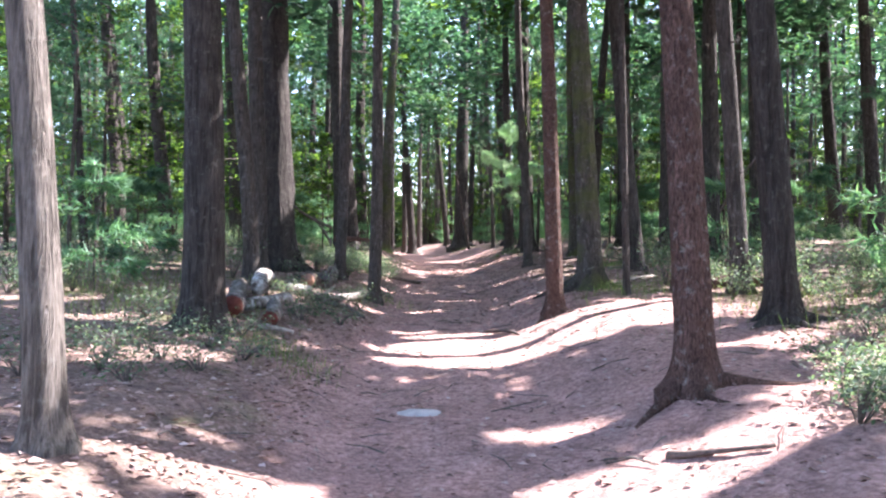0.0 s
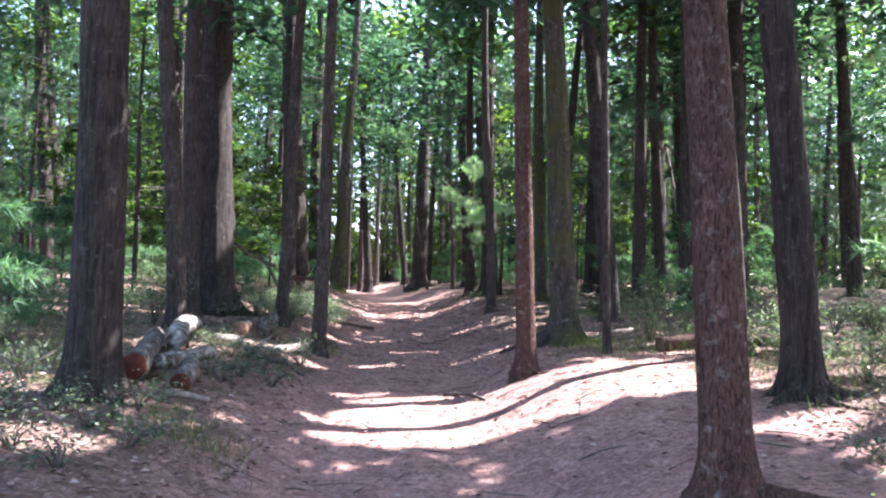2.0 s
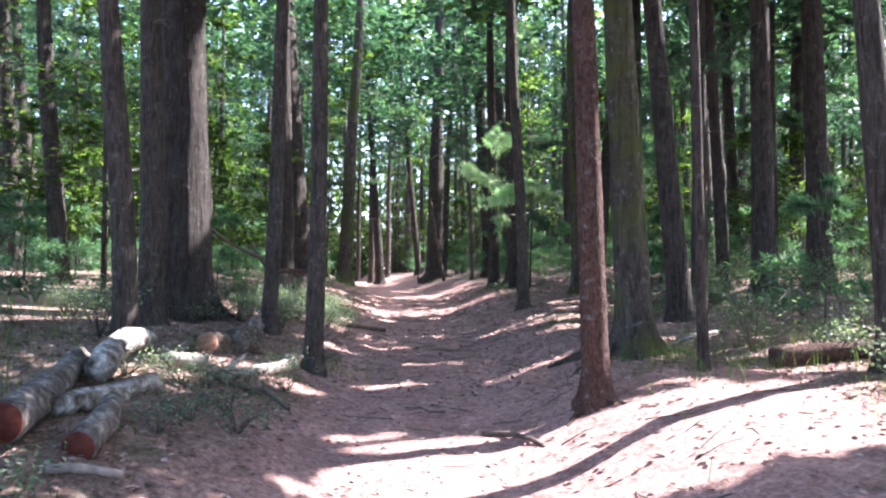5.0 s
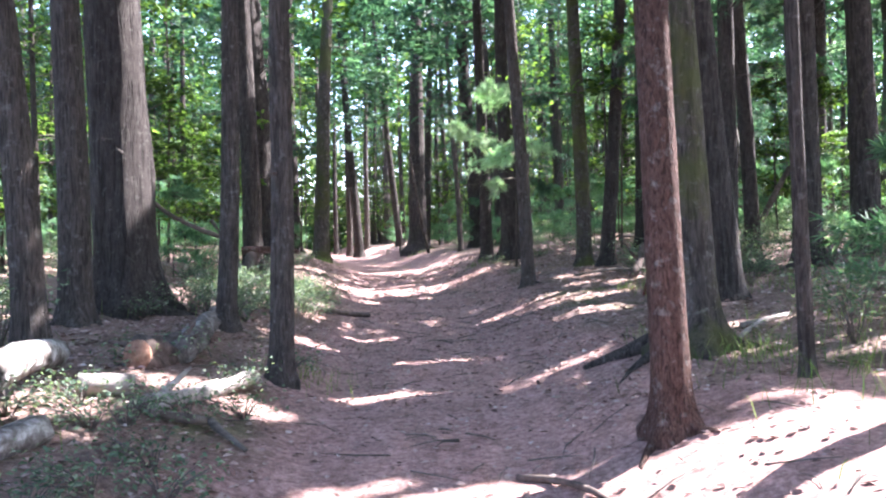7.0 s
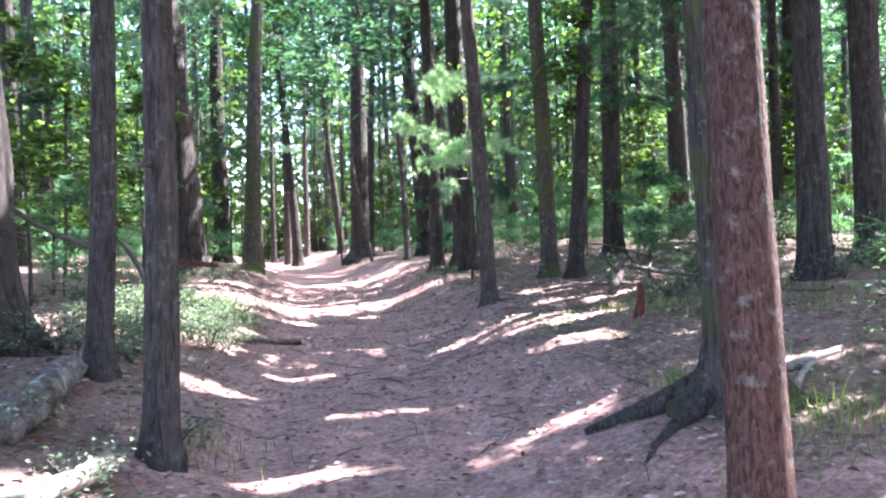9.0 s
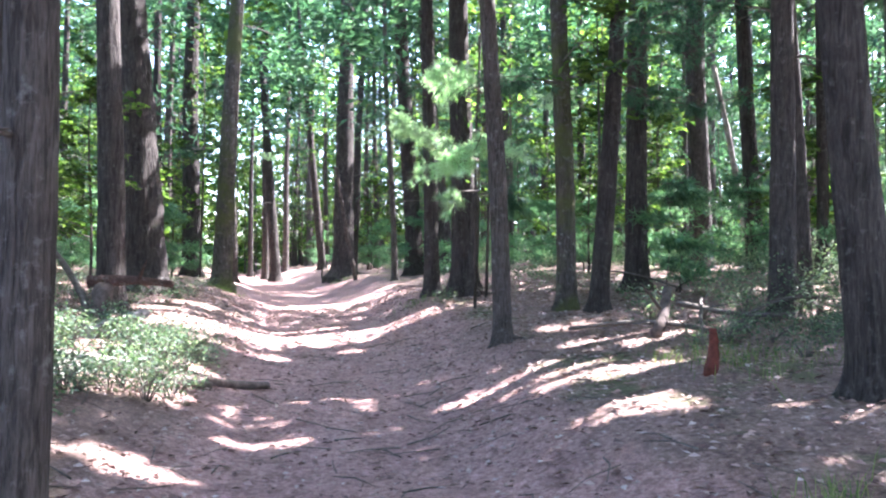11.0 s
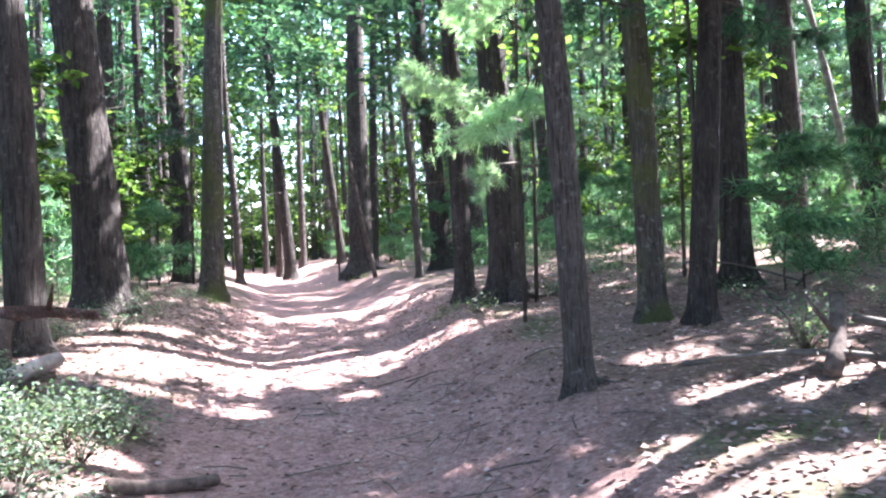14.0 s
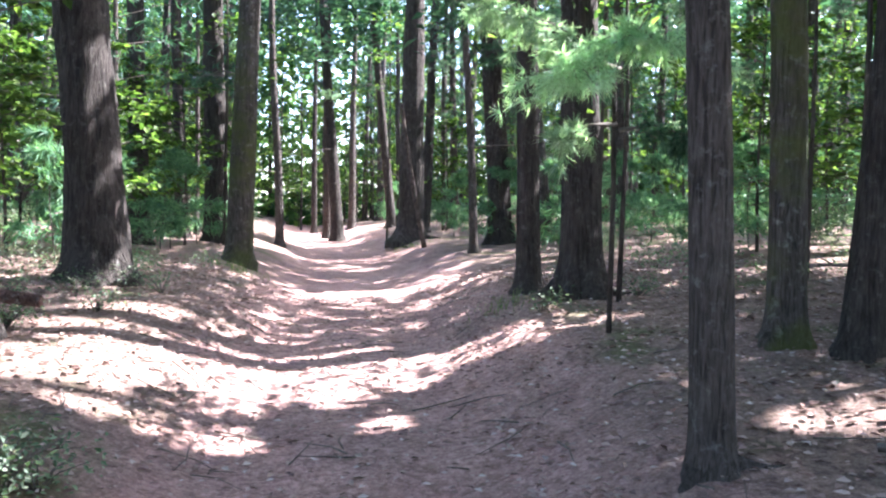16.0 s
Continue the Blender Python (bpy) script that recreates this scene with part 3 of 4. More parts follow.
# ---- understory ----


def sapling_source(kind, height, spread, count, rng, mat, low=0.6):
    ob = thing("sapling", 0, 0, 0, "young broadleaf sapling with thin stem and green leaves" if kind == "leaf" else "young white pine with soft blue-green needles", "sapling", "understory saplings")
    pts = [(0.12 * math.sin(s * 4) * s, 0.1 * math.cos(s * 5) * s, height * s - 0.1) for s in np.linspace(0, 1, 7)]
    part("stem", mesh_of("stem", *tube(pts, [0.035 * (1 - 0.8 * s) * height / 5 for s in np.linspace(0, 1, 7)], 7), BARK["young"]), ob)
    C, A, B = [], [], []
    for k in range(int(height * 5.5)):
        h = low + (height - low) * rng.uniform(0, 1) ** 0.9
        a = rng.uniform(0, math.tau)
        n = spread * (0.35 + 0.75 * (1 - h / height)) * rng.uniform(0.6, 1.2)
        d = np.array([math.cos(a), math.sin(a), rng.uniform(-0.05, 0.4)])
        base = np.array([0.0, 0.0, h])
        B.append(tube([base, base + d * n * 0.5, base + d * n + np.array([0, 0, -0.1 * n])], [0.012, 0.008, 0.003], 3, capped=False))
        m = count // int(height * 5.5)
        s = rng.uniform(0.25, 1.05, m)[:, None]
        C.append(base + d * n * s + rng.normal(size=(m, 3)) * np.array([0.17, 0.17, 0.08]) * n)
        A.append(np.tile(d, (m, 1)))
    C, A = np.concatenate(C), np.concatenate(A)
    tagged(part("branchwork", mesh_of("branchwork", *joined(B), DEAD), ob), kind="stuff")
    if kind == "leaf":
        V, F = leaves(C, 0.155, 0.09, rng, 0.6)
    else:
        V, F = tufts(C, A, 4, 0.18, 0.024, rng)
    part("crown", mesh_of("crown", V, F, mat, False), ob, "loose green foliage")
    return ob


rng = np.random.default_rng(5)
SOURCES = [sapling_source("leaf", 6.5, 1.5, 1200, rng, LEAF), sapling_source("leaf", 9.0, 2.0, 1600, rng, LEAF, 1.5), sapling_source("leaf", 4.0, 1.1, 900, rng, LEAF),
           sapling_source("pine", 5.5, 1.5, 720, rng, NEEDLE), sapling_source("pine", 9.0, 2.1, 1100, rng, NEEDLE, 1.2), sapling_source("pine", 1.7, 0.8, 420, rng, SOFT, 0.2)]
PLACES = []
tries = 0
while len(PLACES) < 310 and tries < 16000:
    tries += 1
    x, y = rng.uniform(-28, 28), rng.uniform(7, 66)
    gap = abs(x - float(path_x(y)))
    near = y < 27
    if gap < (2.6 if y > 38 else 3.6) or (near and gap < 0.2 * y + (2.6 if y < 16 else 1.0)) or abs(x) > 0.66 * y + 3:
        continue
    if any((x - a) ** 2 + (y - b) ** 2 < 1.2 for a, b in PLACES):
        continue
    # saplings keep out of the sun's way to the patches
    if y < 32 and any(-1.0 < (x - gx) * 0.928 + (y - gy) * 0.371 < 10.0 and abs((x - gx) * -0.371 + (y - gy) * 0.928) < 1.0 for gx, gy, *_ in SUN_PATCHES):
        continue
    PLACES.append((x, y))
PLACES.sort(key=lambda q: q[1] + 0.3 * abs(q[0]))
GROWTH = {}


def grow(k, x, y, single):
    """One sapling: a thing of its own where it can be told apart, else part of the far growth."""
    m = pose(x, y, ground_at(x, y), 0, 0, rng.uniform(0, 360))
    if single:
        copy_thing(SOURCES[k], m)
        return
    for c in SOURCES[k].children:
        GROWTH.setdefault(c.data.materials[0].name, []).append(([m @ v.co for v in c.data.vertices], [tuple(q.vertices) for q in c.data.polygons]))


for i, (x, y) in enumerate(PLACES):
    k = int(rng.choice([0, 1, 2, 3, 4, 5], p=[0.15, 0.15, 0.08, 0.26, 0.24, 0.12])) if y > 16 else int(rng.choice([2, 3, 5, 0]))
    grow(k, x, y, i < 270)
for i in range(70):
    y = rng.uniform(27, 52)
    x = float(path_x(y)) + rng.choice([-1, 1]) * rng.uniform(2.6, 9)
    grow(int(rng.choice([2, 5, 5])), x, y, False)
for i, (x, y) in enumerate([(4.6, 7.6), (5.4, 9.2), (-4.6, 10.6), (5.6, 6.4), (4.7, 13.2), (-5.0, 13.4)]):
    copy_thing(SOURCES[5], pose(x, y, ground_at(x, y), 0, 0, 70 * i))
for lo, hi, y0, y1, n in ((4.8, 9.5, 21, 31, 26), (-9.0, -3.4, 19, 33, 26)):
    for i in range(n):
        y = rng.uniform(y0, y1)
        grow(int(rng.choice([5, 5, 2])), rng.uniform(lo, hi), y, False)
for i in range(26):
    grow(int(rng.choice([0, 1, 2])), rng.uniform(-12, 2), rng.uniform(51, 62), False)
for name, bodies in GROWTH.items():
    tagged(new("young_growth", mesh_of("young_growth", *joined(bodies), bpy.data.materials[name], False)), "dense young green growth deep in the woods", "undergrowth", kind="stuff")
HOME = [(-9, 30), (9.5, 33), (-7, 21), (8.5, 27), (-10.5, 36), (7.2, 15.5)]
for ob, (x, y) in zip(SOURCES, HOME):
    ob.matrix_world = pose(x, y, ground_at(x, y))

# the pine bough beside the path; its sunlit look is partly in the needle colour


rng = np.random.default_rng(11)
host = thing("pine_sapling", 2.28, 21.6, ground_at(2.28, 21.6), "young pine with a bough coloured light green as if sunlit, reaching over the path", "pine tree")
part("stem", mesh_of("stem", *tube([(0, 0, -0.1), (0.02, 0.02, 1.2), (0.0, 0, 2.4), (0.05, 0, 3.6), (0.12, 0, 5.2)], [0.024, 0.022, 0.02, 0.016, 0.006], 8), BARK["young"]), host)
for root, tip, w, c, mat in (((0.05, 0, 2.3), (-1.15, 0.2, 2.75), 0.30, 60, SUN_PALE), ((0.05, 0, 2.2), (-0.55, -0.3, 2.15), 0.36, 50, SUN_PALE), ((0.05, 0, 2.5), (0.15, -0.5, 2.35), 0.35, 40, SUN_PALE),
                             ((0.03, 0, 1.75), (-0.5, -0.2, 1.55), 0.16, 16, SUN_PALE), ((0.05, 0, 1.7), (0.6, -0.3, 1.6), 0.22, 18, NEEDLE), ((0.1, 0, 3.4), (0.7, 0.3, 3.5), 0.4, 40, NEEDLE), ((0.1, 0, 3.2), (-0.5, -0.2, 3.5), 0.4, 40, SUN_PALE)):
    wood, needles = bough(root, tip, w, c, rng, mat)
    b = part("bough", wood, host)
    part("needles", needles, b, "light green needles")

# a broadleaf sapling behind it
C = np.random.default_rng(3).normal(size=(170, 3)) * np.array([0.45, 0.45, 0.6]) + np.array([0, 0, 3.3])
oak = thing("oak_sapling", 2.75, 23.0, ground_at(2.75, 23.0), "young oak with bright yellow-green leaves", "sapling")
part("stem", mesh_of("stem", *tube([(0, 0, -0.1), (0.05, 0, 2), (0, 0.05, 4.4)], [0.03, 0.02, 0.006], 7), BARK["young"]), oak)
part("crown", mesh_of("crown", *leaves(C, 0.13, 0.075, np.random.default_rng(4), 0.5), LEAF, False), oak)

for x, y, low, high, n, w, k in ((3.75, 20.5, 2.6, 4.4, 420, 0.8, 1), (2.9, 24.5, 3.2, 6.0, 420, 1.0, 2), (-2.9, 31.0, 3.5, 7.0, 420, 1.2, 3), (0.2, 37.5, 4.0, 8.0, 500, 1.6, 4), (4.9, 23.4, 2.6, 5.0, 380, 0.9, 5), (-4.6, 22.5, 4.2, 6.5, 380, 1.1, 6)):
    q = np.random.default_rng(60 + k)
    tiers = np.round(q.uniform(low, high, n) / 0.45) * 0.45
    az = np.round(tiers * 7.3) + q.normal(size=n) * 0.5
    out = q.uniform(0.1, 1.0, n) * w
    C = np.stack([np.cos(az) * out, np.sin(az) * out, tiers + q.normal(size=n) * 0.07], 1)
    ob = thing("oak_sapling", x, y, ground_at(x, y), "slender young oak with dark green leaves in layers", "sapling", "young oaks")
    part("stem", mesh_of("stem", *tube([(0, 0, -0.1), (0.05, 0.03, high * 0.5), (0, 0, high)], [0.028, 0.02, 0.006], 7), BARK["young"]), ob)
    part("crown", mesh_of("crown", *leaves(C, 0.16, 0.095, q, 0.7), LEAF, False), ob)

# ---- low shrubs and grass ----


def shrub_source(height, spread, count, rng, size):
    ob = thing("shrub", 0, 0, 0, "low leafy blueberry shrub on the forest floor", "shrub", "low shrubs beside the path")
    B, C = [], []
    for k in range(12):
        a, n = rng.uniform(0, math.tau), spread * rng.uniform(0.3, 1)
        e = np.array([math.cos(a) * n, math.sin(a) * n, height * rng.uniform(0.55, 1.0)])
        B.append(tube([(0, 0, -0.03), e * np.array([0.4, 0.4, 0.6]), e], [0.006, 0.004, 0.002], 4))
        m = count // 12
        C.append(e * rng.uniform(0.45, 1.08, (m, 1)) + rng.normal(size=(m, 3)) * np.array([0.09, 0.09, 0.06]) * spread * 3)
    C = np.concatenate(C)
    C[:, 2] = np.abs(C[:, 2]) + 0.02
    tagged(part("branchwork", mesh_of("twigs", *joined(B), DEAD), ob), kind="stuff")
    part("leaves", mesh_of("leaves", *leaves(C, size, size * 0.55, rng, 0.5), SHRUB, False), ob)
    return ob


rng = np.random.default_rng(15)
BUSH = [shrub_source(0.32, 0.3, 270, rng, 0.042), shrub_source(0.45, 0.36, 360, rng, 0.046), shrub_source(0.2, 0.3, 200, rng, 0.04), shrub_source(0.65, 0.5, 520, rng, 0.055)]
SPOTS = []
tries = 0
while len(SPOTS) < 640 and tries < 20000:
    tries += 1
    y = rng.uniform(3, 46)
    x = rng.uniform(-14, 15)
    d = x - float(path_x(y))
    thick = noise.noise(Vector((x * 0.45, y * 0.45, 9)))
    if d < 0:
        edge = 2.9 if y < 9 else 4.3 if y < 16.5 else 1.35 if y < 20 else 2.0 if y < 27 else 2.4
        if y < 7 and d > -3.0 and thick < 0.25:
            continue
    else:
        edge = 3.3 if y < 13 else 4.6 if y < 22 else 3.4
        if thick < 0.0:
            continue
    if abs(d) < edge or thick < -0.25:
        continue
    SPOTS.append((x, y))
SPOTS += [(2.35, 4.5), (2.6, 4.9), (2.9, 5.4), (3.0, 6.2), (2.55, 4.1), (2.9, 4.4), (3.4, 6.0), (3.7, 6.9), (3.3, 5.1), (4.1, 7.4), (4.3, 8.6), (3.4, 12.1), (3.9, 11.7), (-1.5, 11.5), (-1.9, 10.9), (-1.3, 10.2), (-1.6, 10.1), (-2.1, 11.3), (-1.2, 11.9), (-1.4, 12.4), (-2.1, 12.5), (-1.7, 9.6), (-1.1, 13.5), (-2.4, 11.0), (-1.95, 12.9),
          (-1.3, 18.3), (-1.5, 18.8), (-1.2, 19.0), (-1.7, 18.2), (-1.9, 17.8), (-1.75, 11.1), (-1.45, 10.6), (-3.4, 13.0), (-1.6, 16.6), (-1.9, 16.0), (-1.2, 17.2), (-2.2, 16.9),
          (-2.2, 5.6), (-2.6, 6.1), (-3.0, 5.7), (-2.3, 6.6), (-2.8, 6.9), (-3.3, 6.5), (-1.9, 6.3), (-2.1, 7.2), (-3.6, 7.2), (-2.5, 7.6), (-3.0, 7.8), (-1.75, 7.0), (-3.9, 6.6), (-3.4, 5.2), (-4.1, 5.9), (-2.0, 8.0), (-3.2, 8.6),
          (3.9, 17.3), (4.3, 17.6), (3.5, 16.8), (4.8, 17.0), (4.0, 16.2), (2.6, 24.6), (3.0, 23.2), (1.95, 22.9),
          (5.2, 17.4), (5.8, 18.2), (6.3, 17.2), (6.9, 18.6), (5.6, 19.3), (6.6, 19.8), (7.4, 20.4), (4.6, 21.2), (5.4, 20.6), (6.1, 21.6), (7.0, 22.3), (4.4, 22.8), (5.3, 23.4), (6.4, 23.6), (3.6, 24.4), (4.4, 25.0), (7.8, 18.9), (8.2, 21.3),
          (3.1, 26.4), (3.7, 27.4), (2.6, 27.6), (-2.9, 24.6), (-3.4, 23.9), (-2.7, 25.4), (-4.2, 24.6), (-3.8, 22.9), (-2.6, 21.6), (-3.0, 19.4)]
thicket = np.random.default_rng(88)
for gx, gy, sx, sy, n in ((-2.1, 17.6, 0.55, 1.2, 20), (-1.35, 17.6, 0.2, 0.8, 6), (-2.4, 15.6, 0.5, 0.6, 8), (2.95, 5.0, 0.3, 0.4, 12), (5.0, 9.4, 0.5, 0.6, 14), (4.6, 17.6, 0.7, 0.8, 14)):
    SPOTS += [(gx + sx * a, gy + sy * b) for a, b in thicket.uniform(-1.4, 1.4, (n, 2)).tolist()]
SPOTS.sort(key=lambda s: abs(s[0]) + 0.5 * s[1])
REST = []
for x, y in SPOTS:
    near = y < 14 and abs(x) < 4
    k = int(rng.choice([0, 2])) if 15 < y < 20 and -3 < x < -0.9 or y < 10 and x > 2.3 else 2 if (y < 8.2 and x < 0) or (15 < y < 18 and 2.5 < x < 5) or (y < 13.6 and -2.6 < x < 0) or (19 < y < 28 and -4.5 < x < 3.2) else int(rng.choice([0, 1, 2, 3], p=[0.35, 0.2, 0.4, 0.05] if near else [0.3, 0.3, 0.2, 0.2]))
    m = pose(x, y, ground_at(x, y), 0, 0, rng.uniform(0, 360))
    if (x, y) in SPOTS[:280]:
        copy_thing(BUSH[k], m)
    else:
        me = BUSH[k].children[1].data
        REST.append(([m @ v.co for v in me.vertices], [tuple(q.vertices) for q in me.polygons]))
tagged(new("undergrowth", mesh_of("undergrowth", *joined(REST), SHRUB, False)), "low green undergrowth deeper in the woods", "undergrowth", kind="stuff")
for ob, (x, y) in zip(BUSH, [(-4.2, 10.4), (-4.6, 12.0), (-2.7, 7.4), (7.2, 17.6)]):
    ob.matrix_world = pose(x, y, ground_at(x, y))


def scatter_blades():
    rng = np.random.default_rng(31)
    V, F = [], []
    spots = [(-1.37, 7.5, 0.4, 240), (-1.7, 7.9, 0.3, 90), (2.6, 12.1, 0.3, 120), (2.2, 13.3, 0.15, 90), (3.4, 16.4, 0.5, 330), (-1.9, 27.3, 0.4, 160), (1.7, 23.6, 0.3, 100), (3.0, 11.6, 0.9, 260), (4.2, 12.5, 1.2, 300),
             (-3.4, 9.6, 1.1, 500), (-4.5, 11.5, 1.6, 700), (-1.0, 13.6, 0.4, 160), (0.9, 33.8, 0.5, 120), (4.5, 9.0, 1.4, 500), (-5.5, 16, 2.0, 500), (4.6, 15.4, 0.9, 240)]
    for gx, gy, r, n in spots:
        for k in range(n):
            x, y = gx + rng.normal() * r * 0.6, gy + rng.normal() * r * 0.6
            z = ground_at(x, y)
            h = rng.uniform(0.05, 0.17) if r < 0.8 else rng.uniform(0.08, 0.26)
            a = rng.uniform(0, math.tau)
            lx, ly = rng.normal(size=2) * h * 0.4
            i = len(V)
            c, s = math.cos(a) * 0.003, math.sin(a) * 0.003
            V += [(x - c, y - s, z - 0.01), (x + c, y + s, z - 0.01), (x + lx * 0.4 + c * 0.7, y + ly * 0.4 + s * 0.7, z + h * 0.6), (x + lx * 0.4 - c * 0.7, y + ly * 0.4 - s * 0.7, z + h * 0.6), (x + lx, y + ly, z + h)]
            F += [(i, i + 1, i + 2, i + 3), (i + 3, i + 2, i + 4)]
    tagged(new("grass", mesh_of("grass", V, F, GRASS, False)), "thin green and straw-coloured grass blades", "grass", kind="stuff")


scatter_blades()

# ---- fallen wood ----


def log(name, a, b, r, mat, label, category="log", cut=None, lift=0.6, crook=0.025, taper=0.8, rough=0.3, stubs=0, seed=1):
    """A fallen log or branch from a to b (x, y and height above the ground), resting on the ground."""
    rng = np.random.default_rng(seed)
    A = np.array([a[0], a[1], ground_at(a[0], a[1]) + (a[2] if len(a) > 2 else r * lift)])
    B = np.array([b[0], b[1], ground_at(b[0], b[1]) + (b[2] if len(b) > 2 else r * taper * lift)])
    n = max(5, int(np.linalg.norm(B - A) / 0.16))
    mid = rng.normal(size=3) * crook * np.linalg.norm(B - A)
    pts = [(B - A) * s + mid * math.sin(math.pi * s) + rng.normal(size=3) * r * 0.03 for s in np.linspace(0, 1, n)]
    ob = thing(name, *A, label, category, "fallen wood")
    radii = [r * (1 - (1 - taper) * s) * (1 + rng.normal() * 0.015) for s in np.linspace(0, 1, n)]
    part("wood" if cut is None else "bark", mesh_of("wood", *tube(pts, radii, 14 if r > 0.05 else 8, rough, seed), mat), ob)
    if cut:
        d = Vector(pts[0] - pts[1]).normalized()
        o = Vector(pts[0])
        part("cut_face", mesh_of("cut_face", *tube([o - d * 0.01, o + d * 0.012], [radii[0] * 0.95, radii[0] * 0.9], 16, 0.05, seed), cut), ob, "dark red-brown cut end")
    for k in range(stubs):
        s = rng.uniform(0.2, 0.9)
        p = np.array(pts[int(s * (n - 1))])
        e = p + rng.normal(size=3) * np.array([0.2, 0.2, 0.1]) + np.array([0, 0, 0.12])
        part("stub", mesh_of("stub", *tube([p, (p + e) / 2, e], [r * 0.4, r * 0.25, r * 0.12], 6, 0.1), mat), ob)
    return ob


log("log", (-2.28, 8.75, 0.16), (-2.75, 10.9, 0.14), 0.125, LOGBARK, "sawn log with a dark red-brown cut end", cut=CUT, seed=2)
log("log", (-1.9, 8.85, 0.06), (-2.05, 9.75, 0.08), 0.10, LOGBARK, "short sawn log with a reddish cut end in the pile", cut=CUT, seed=3)
log("log", (-2.66, 12.3, 0.12), (-2.35, 10.3, 0.2), 0.105, BARKED, "weathered pale log lying across the pile", taper=1.05, seed=4)
log("log", (-2.05, 10.6, 0.05), (-2.35, 9.5, 0.08), 0.09, BARKED, "pale peeling log in the pile", seed=5, stubs=1)
log("log", (-2.09, 12.39, 0.1), (-1.93, 13.1, 0.1), 0.13, ROT, "broken rotten log with an orange end", cut=ORANGE, seed=6, stubs=3, rough=0.7)
log("log", (-2.24, 11.63, 0.06), (-1.91, 11.75, 0.06), 0.075, PALE, "short bleached slab of wood beside the pile", seed=7, taper=0.9)
log("fallen_branch", (-1.73, 11.73, 0.03), (-1.6, 12.02, 0.2), 0.035, PALE, "grey splintered branch end sticking up", "branch", seed=8, taper=0.35, rough=0.6)
log("fallen_branch", (-1.77, 11.51, 0.04), (-1.25, 12.59, 0.14), 0.05, PALE, "thick grey dead branch against a pine", "branch", seed=9, stubs=2, taper=1.25)
log("fallen_branch", (-1.83, 11.43, 0.05), (-1.35, 11.5, 0.05), 0.035, DEAD, "curved dark fallen branch", "branch", seed=10, crook=0.05, taper=0.9)
log("fallen_branch", (-1.35, 11.5, 0.05), (-1.08, 11.29, 0.01), 0.031, DEAD, "broken end of a dark curved branch", "branch", seed=37, crook=0.03, taper=0.5)
log("fallen_branch", (-1.95, 8.55), (-1.62, 8.75), 0.03, PALE, "white peeled stick beside the logs", "branch", seed=11)
log("log", (3.25, 11.35), (4.75, 11.15), 0.10, BARK["red"], "reddish fallen log among weeds", seed=12)
log("log", (-1.86, 12.74, 0.1), (-2.0, 14.46, 0.1), 0.11, LOGBARK, "weathered grey log lying behind a pine", seed=13, stubs=1, rough=0.5)
log("log", (-2.1, 15.2), (-2.0, 17.0), 0.09, PALE, "pale fallen log in the shrubs", seed=14)
log("fallen_branch", (-1.67, 11.39, 0.03), (-1.5, 12.39, 0.05), 0.03, PALE, "bleached stick lying at the foot of a pine", "branch", seed=15)
log("fallen_log", (-2.75, 20.3, 0.46), (-1.75, 20.3, 0.52), 0.075, BARK["red"], "weathered reddish broken log propped above the ground", seed=16, crook=0.03, stubs=2, taper=0.5)
log("fallen_branch", (-2.7, 20.2, 0.02), (-3.25, 20.2, 0.98), 0.045, DEAD, "bent dead branch rising from the ground", "branch", seed=17, crook=0.08)
log("stump", (-2.62, 20.28, -0.05), (-2.55, 20.3, 0.44), 0.13, ROT, "dark rotten stump under the propped log", "stump", seed=18, taper=0.8)
log("log", (-2.35, 18.7), (-2.05, 20.2, 0.12), 0.075, PALE, "mossy grey log among shrubs", seed=19)
log("log", (-2.6, 16.9), (-1.62, 17.4), 0.09, PALE, "pale reddish fallen log", seed=20)
log("log", (-1.45, 17.5), (-0.98, 17.75), 0.06, ROT, "dark rotten log at the path's edge", seed=21)
log("fallen_branch", (-1.05, 17.95), (-0.5, 18.4), 0.05, ROT, "dark rotten branch at the path's edge", "branch", seed=22)
log("stump", (3.0, 15.95, -0.02), (3.06, 16.0, 0.36), 0.06, REDROT, "broken red rotten stump with a pale top", "stump", seed=23, taper=0.4, crook=0.16, rough=0.9)
log("fallen_branch", (3.44, 17.9, 0.02), (3.75, 18.3, 0.45), 0.06, ROT, "dark broken branch sticking up from leaves", "branch", seed=24, stubs=2)
log("fallen_branch", (3.8, 18.2, 0.3), (5.0, 17.9, 0.1), 0.03, DEAD, "thin bare dead branch on the ground", "branch", seed=25, crook=0.1, stubs=3)
log("fallen_branch", (3.5, 17.0), (4.2, 18.4, 0.3), 0.02, DEAD, "thin dead branch leaning on another", "branch", seed=26, stubs=2)
log("root", (0.6, 11.0, 0.0), (1.02, 10.35, -0.01), 0.03, ROT, "dark root crossing the path", "root", seed=27, crook=0.05, taper=0.5)
log("fallen_bark", (1.36, 4.78, 0.0), (1.84, 4.4, 0.005), 0.026, ROT, "dark strip of bark lying on needles", "bark", seed=28, crook=0.09, taper=0.4)
log("root", (1.5, 12.95, -0.03), (2.2, 12.75, 0.12), 0.055, BARK["pine"], "dark oak root running over the ground", "root", seed=29, taper=1.6)
log("fallen_branch", (-0.9, 4.1), (-2.3, 3.95), 0.02, DEAD, "thin dark stick on the needles", "branch", seed=30)
log("fallen_branch", (2.75, 12.7), (3.35, 13.4), 0.025, PALE, "pale dead stick among leaves", "branch", seed=31, stubs=2)
log("fallen_branch", (3.0, 13.2), (3.6, 13.5), 0.035, PALE, "short pale branch on leaf litter", "branch", seed=32)
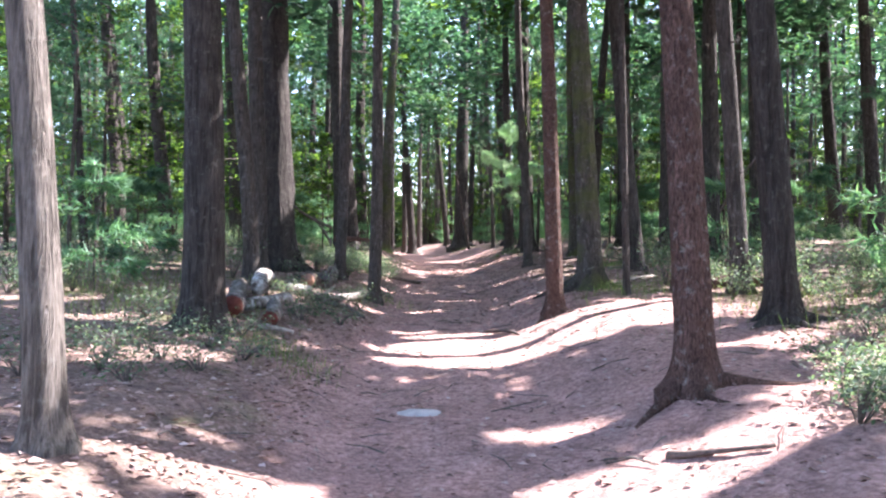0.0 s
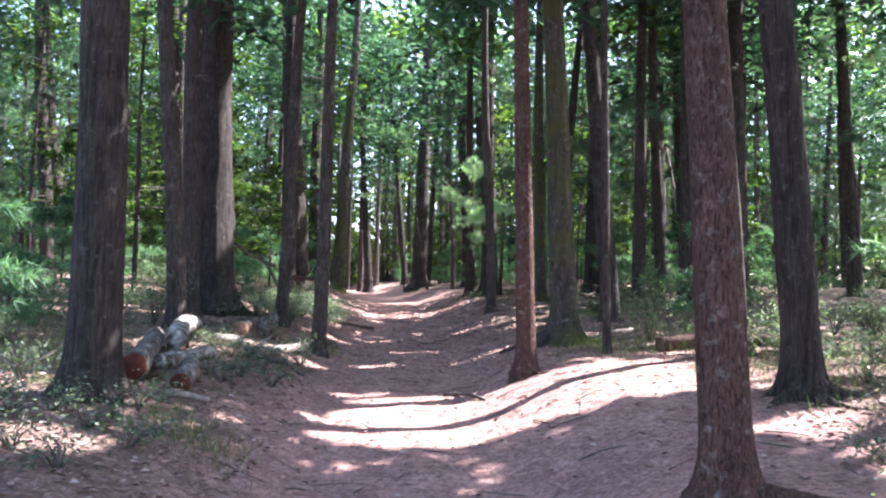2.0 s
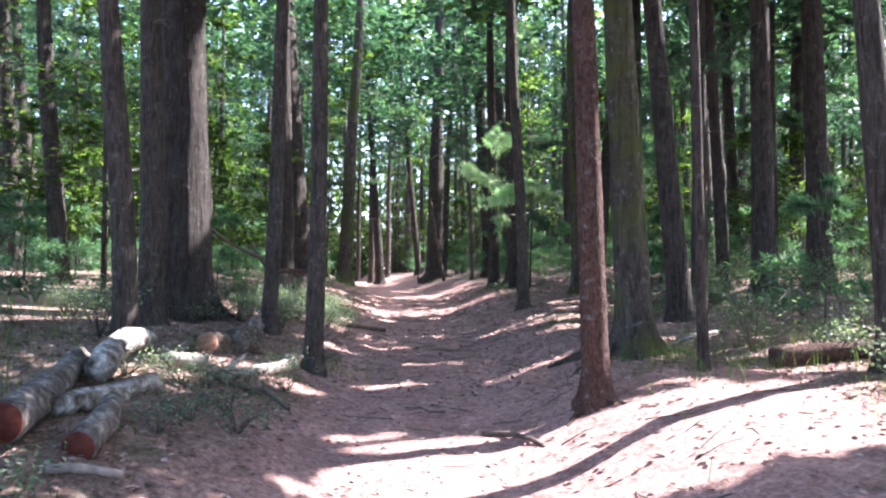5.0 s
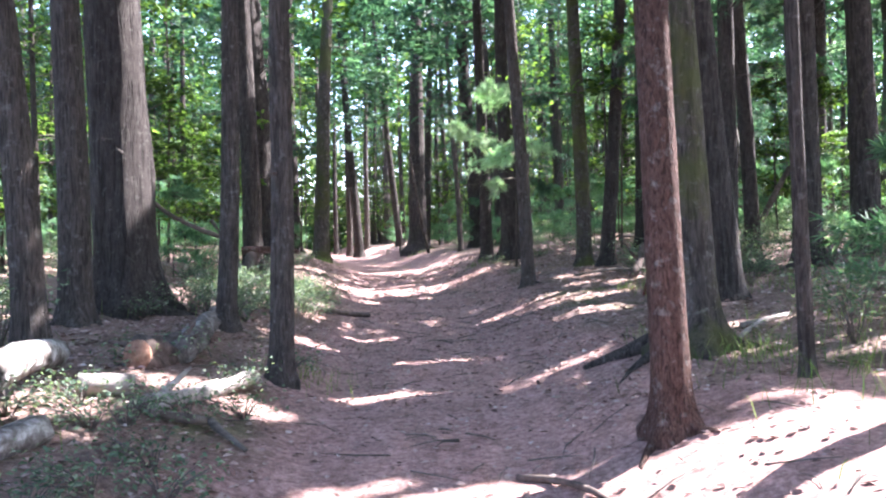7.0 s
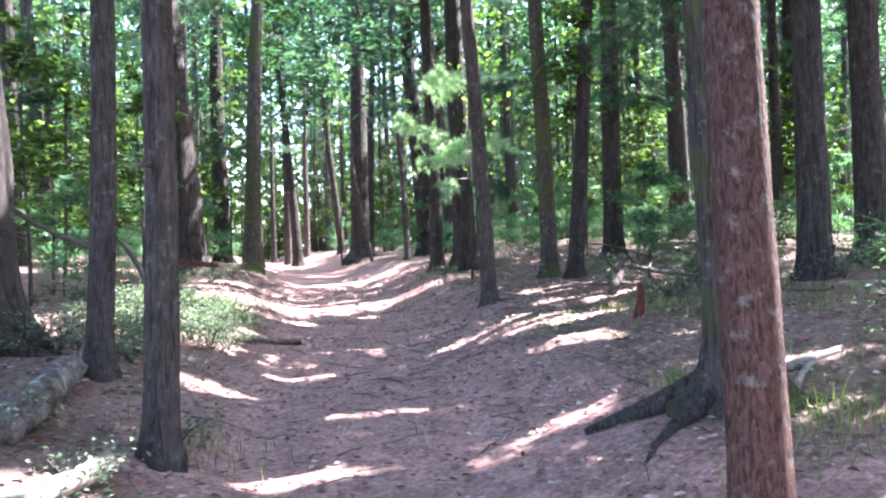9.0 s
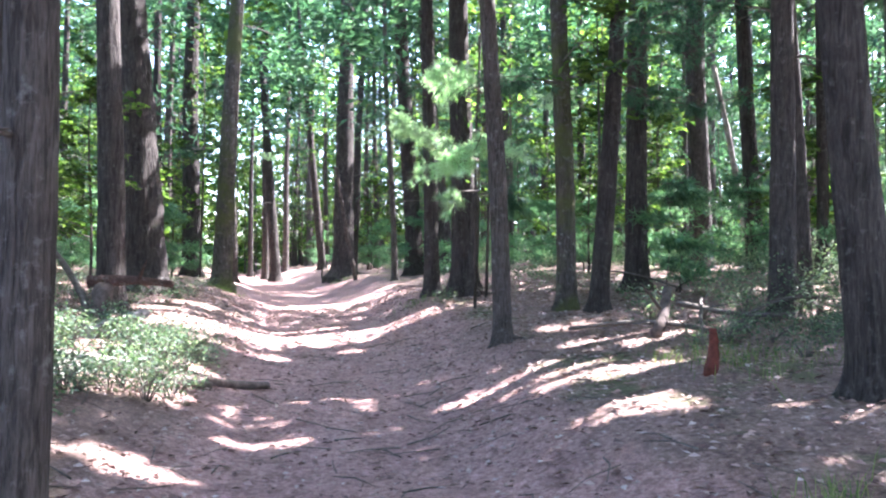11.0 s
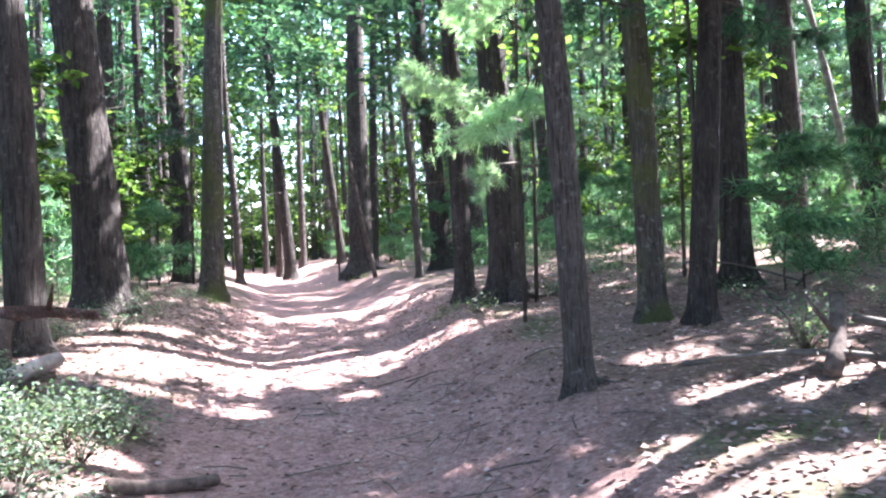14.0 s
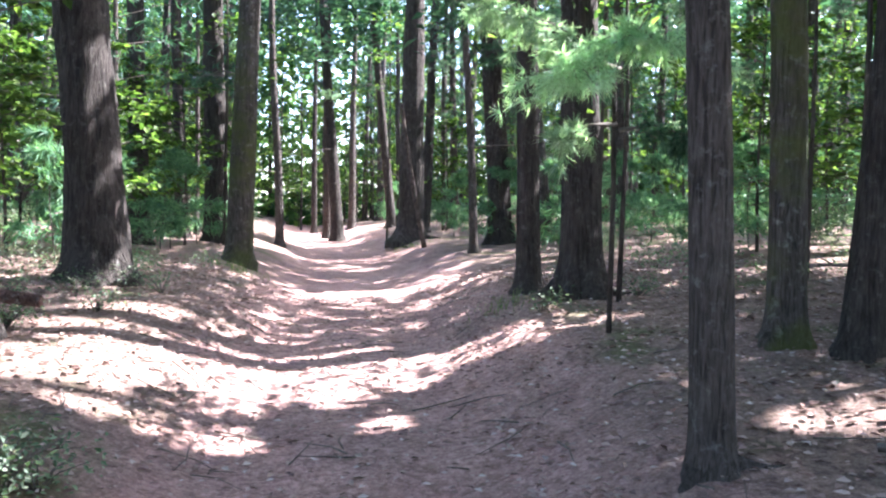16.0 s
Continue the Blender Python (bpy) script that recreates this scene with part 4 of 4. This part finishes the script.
log("birch_tree", (8.6, 25.0, 0.0), (8.0, 25.3, 4.2), 0.06, PALE, "thin white leaning birch trunk", "birch", seed=33, crook=0.02)
log("fallen_branch", (7.0, 21.5, 0.1), (9.6, 24.0, 1.8), 0.06, ROT, "long dead branch propped between trunks", "branch", seed=34, crook=0.05, stubs=3)
log("leaning_stick", (1.12, 33.0, -0.05), (0.55, 33.3, 3.4), 0.06, ROT, "thin dead stem leaning on a large pine", "dead stem", seed=35, crook=0.01)
log("fallen_branch", (-2.25, 16.3, 0.85), (-3.05, 15.85, 1.35), 0.03, DEAD, "bare hooked branch stub beside a big pine", "branch", seed=36, crook=0.08)

rng = np.random.default_rng(44)
for k in range(16):
    x, y = rng.uniform(3.4, 8.5), rng.uniform(15.5, 24)
    a, n = rng.uniform(0, math.tau), rng.uniform(0.6, 1.6)
    log("fallen_branch", (x, y), (x + math.cos(a) * n, y + math.sin(a) * n, rng.uniform(0.02, 0.35)), rng.uniform(0.012, 0.028), DEAD, "bare dead branch lying among dry leaves", "branch", seed=50 + k, crook=0.09, stubs=3)
# pale patch of flat dirt in the path, built as a low stone-like mound
st = bmesh.new()
bmesh.ops.create_icosphere(st, subdivisions=3, radius=1)
for v in st.verts:
    k = 1 + 0.25 * noise.noise(v.co * 1.7)
    v.co = Vector((v.co.x * 0.22 * k, v.co.y * 0.17 * k, v.co.z * 0.045 * k))
me = bpy.data.meshes.new("stone")
st.to_mesh(me)
st.free()
me.shade_smooth()
me.materials.append(PALE_DIRT)
stone = tagged(new("stone", me), "flat pale patch of dirt in the path, shaped as a low mound", "stone")
stone.matrix_world = pose(-0.17, 6.74, ground_at(-0.17, 6.74) - 0.022)

# ---- litter ----


def scatter_litter():
    rng = np.random.default_rng(77)
    n = 62000
    y = rng.uniform(2.5, 27, n) ** 1.0
    x = rng.uniform(-4.5, 5.5, n)
    d = x - path_x(y)
    onpath = (np.abs(d) < 1.0) | ((d > 0) & (d < 3) & (y < 11.5))
    keep = rng.uniform(size=n) < np.where(onpath, np.where(y < 11.5, 0.22, 0.42), 0.85)
    x, y = x[keep], y[keep]
    z = land(x, y) + rng.uniform(0.004, 0.016, len(x)) + np.array([relief(a, b) for a, b in zip(x, y)])
    V, F = leaves(np.stack([x, y, z], 1), 0.062, 0.036, rng, 0.93)
    tagged(new("leaf_litter", mesh_of("leaf_litter", V, F, LITTER, False)), "scattered dry brown fallen leaves", "leaf litter", kind="stuff")
    B = []
    for k in range(620):
        y = 3 + 23 * rng.uniform() ** 0.7
        x = float(path_x(y)) + rng.normal() * 2.2
        a, n = rng.uniform(0, math.tau), rng.uniform(0.1, 0.5)
        ex, ey = x + math.cos(a) * n, y + math.sin(a) * n
        mx, my = (x + ex) / 2 + rng.normal() * 0.03, (y + ey) / 2 + rng.normal() * 0.03
        r = rng.uniform(0.002, 0.007)
        B.append(tube([(x, y, ground_at(x, y) + 0.012), (mx, my, ground_at(mx, my) + 0.025), (ex, ey, ground_at(ex, ey) + 0.012)], [r, r * 0.8, r * 0.4], 5))
    tagged(new("twigs", mesh_of("twigs", *joined(B), DEAD)), "small dry twigs strewn over the needles", "twigs", kind="stuff")


scatter_litter()


def distant_wood():
    """Leaves of the woods beyond, in loose banks."""
    rng = np.random.default_rng(91)
    n = 125000
    a = rng.uniform(-0.75, 0.75, n)
    r = rng.uniform(63, 80, n)
    x, y = np.sin(a) * r, np.cos(a) * r
    h = rng.uniform(0, 1, n) ** 1.3 * 26
    C = np.stack([x, y, 2.3 + h], 1)
    keep = np.array([noise.noise(Vector((p[0] * 0.3, p[1] * 0.3, p[2] * 0.3))) for p in C]) > -0.34 + 0.012 * h
    keep &= shaded(C) | (rng.uniform(size=n) < 0.6)
    V, F = leaves(C[keep], 0.85, 0.5, rng, 0.4)
    tagged(new("far_woods", mesh_of("far_woods", V, F, FAR, False)), "distant green woods behind the trunks", "woods", kind="stuff")


distant_wood()
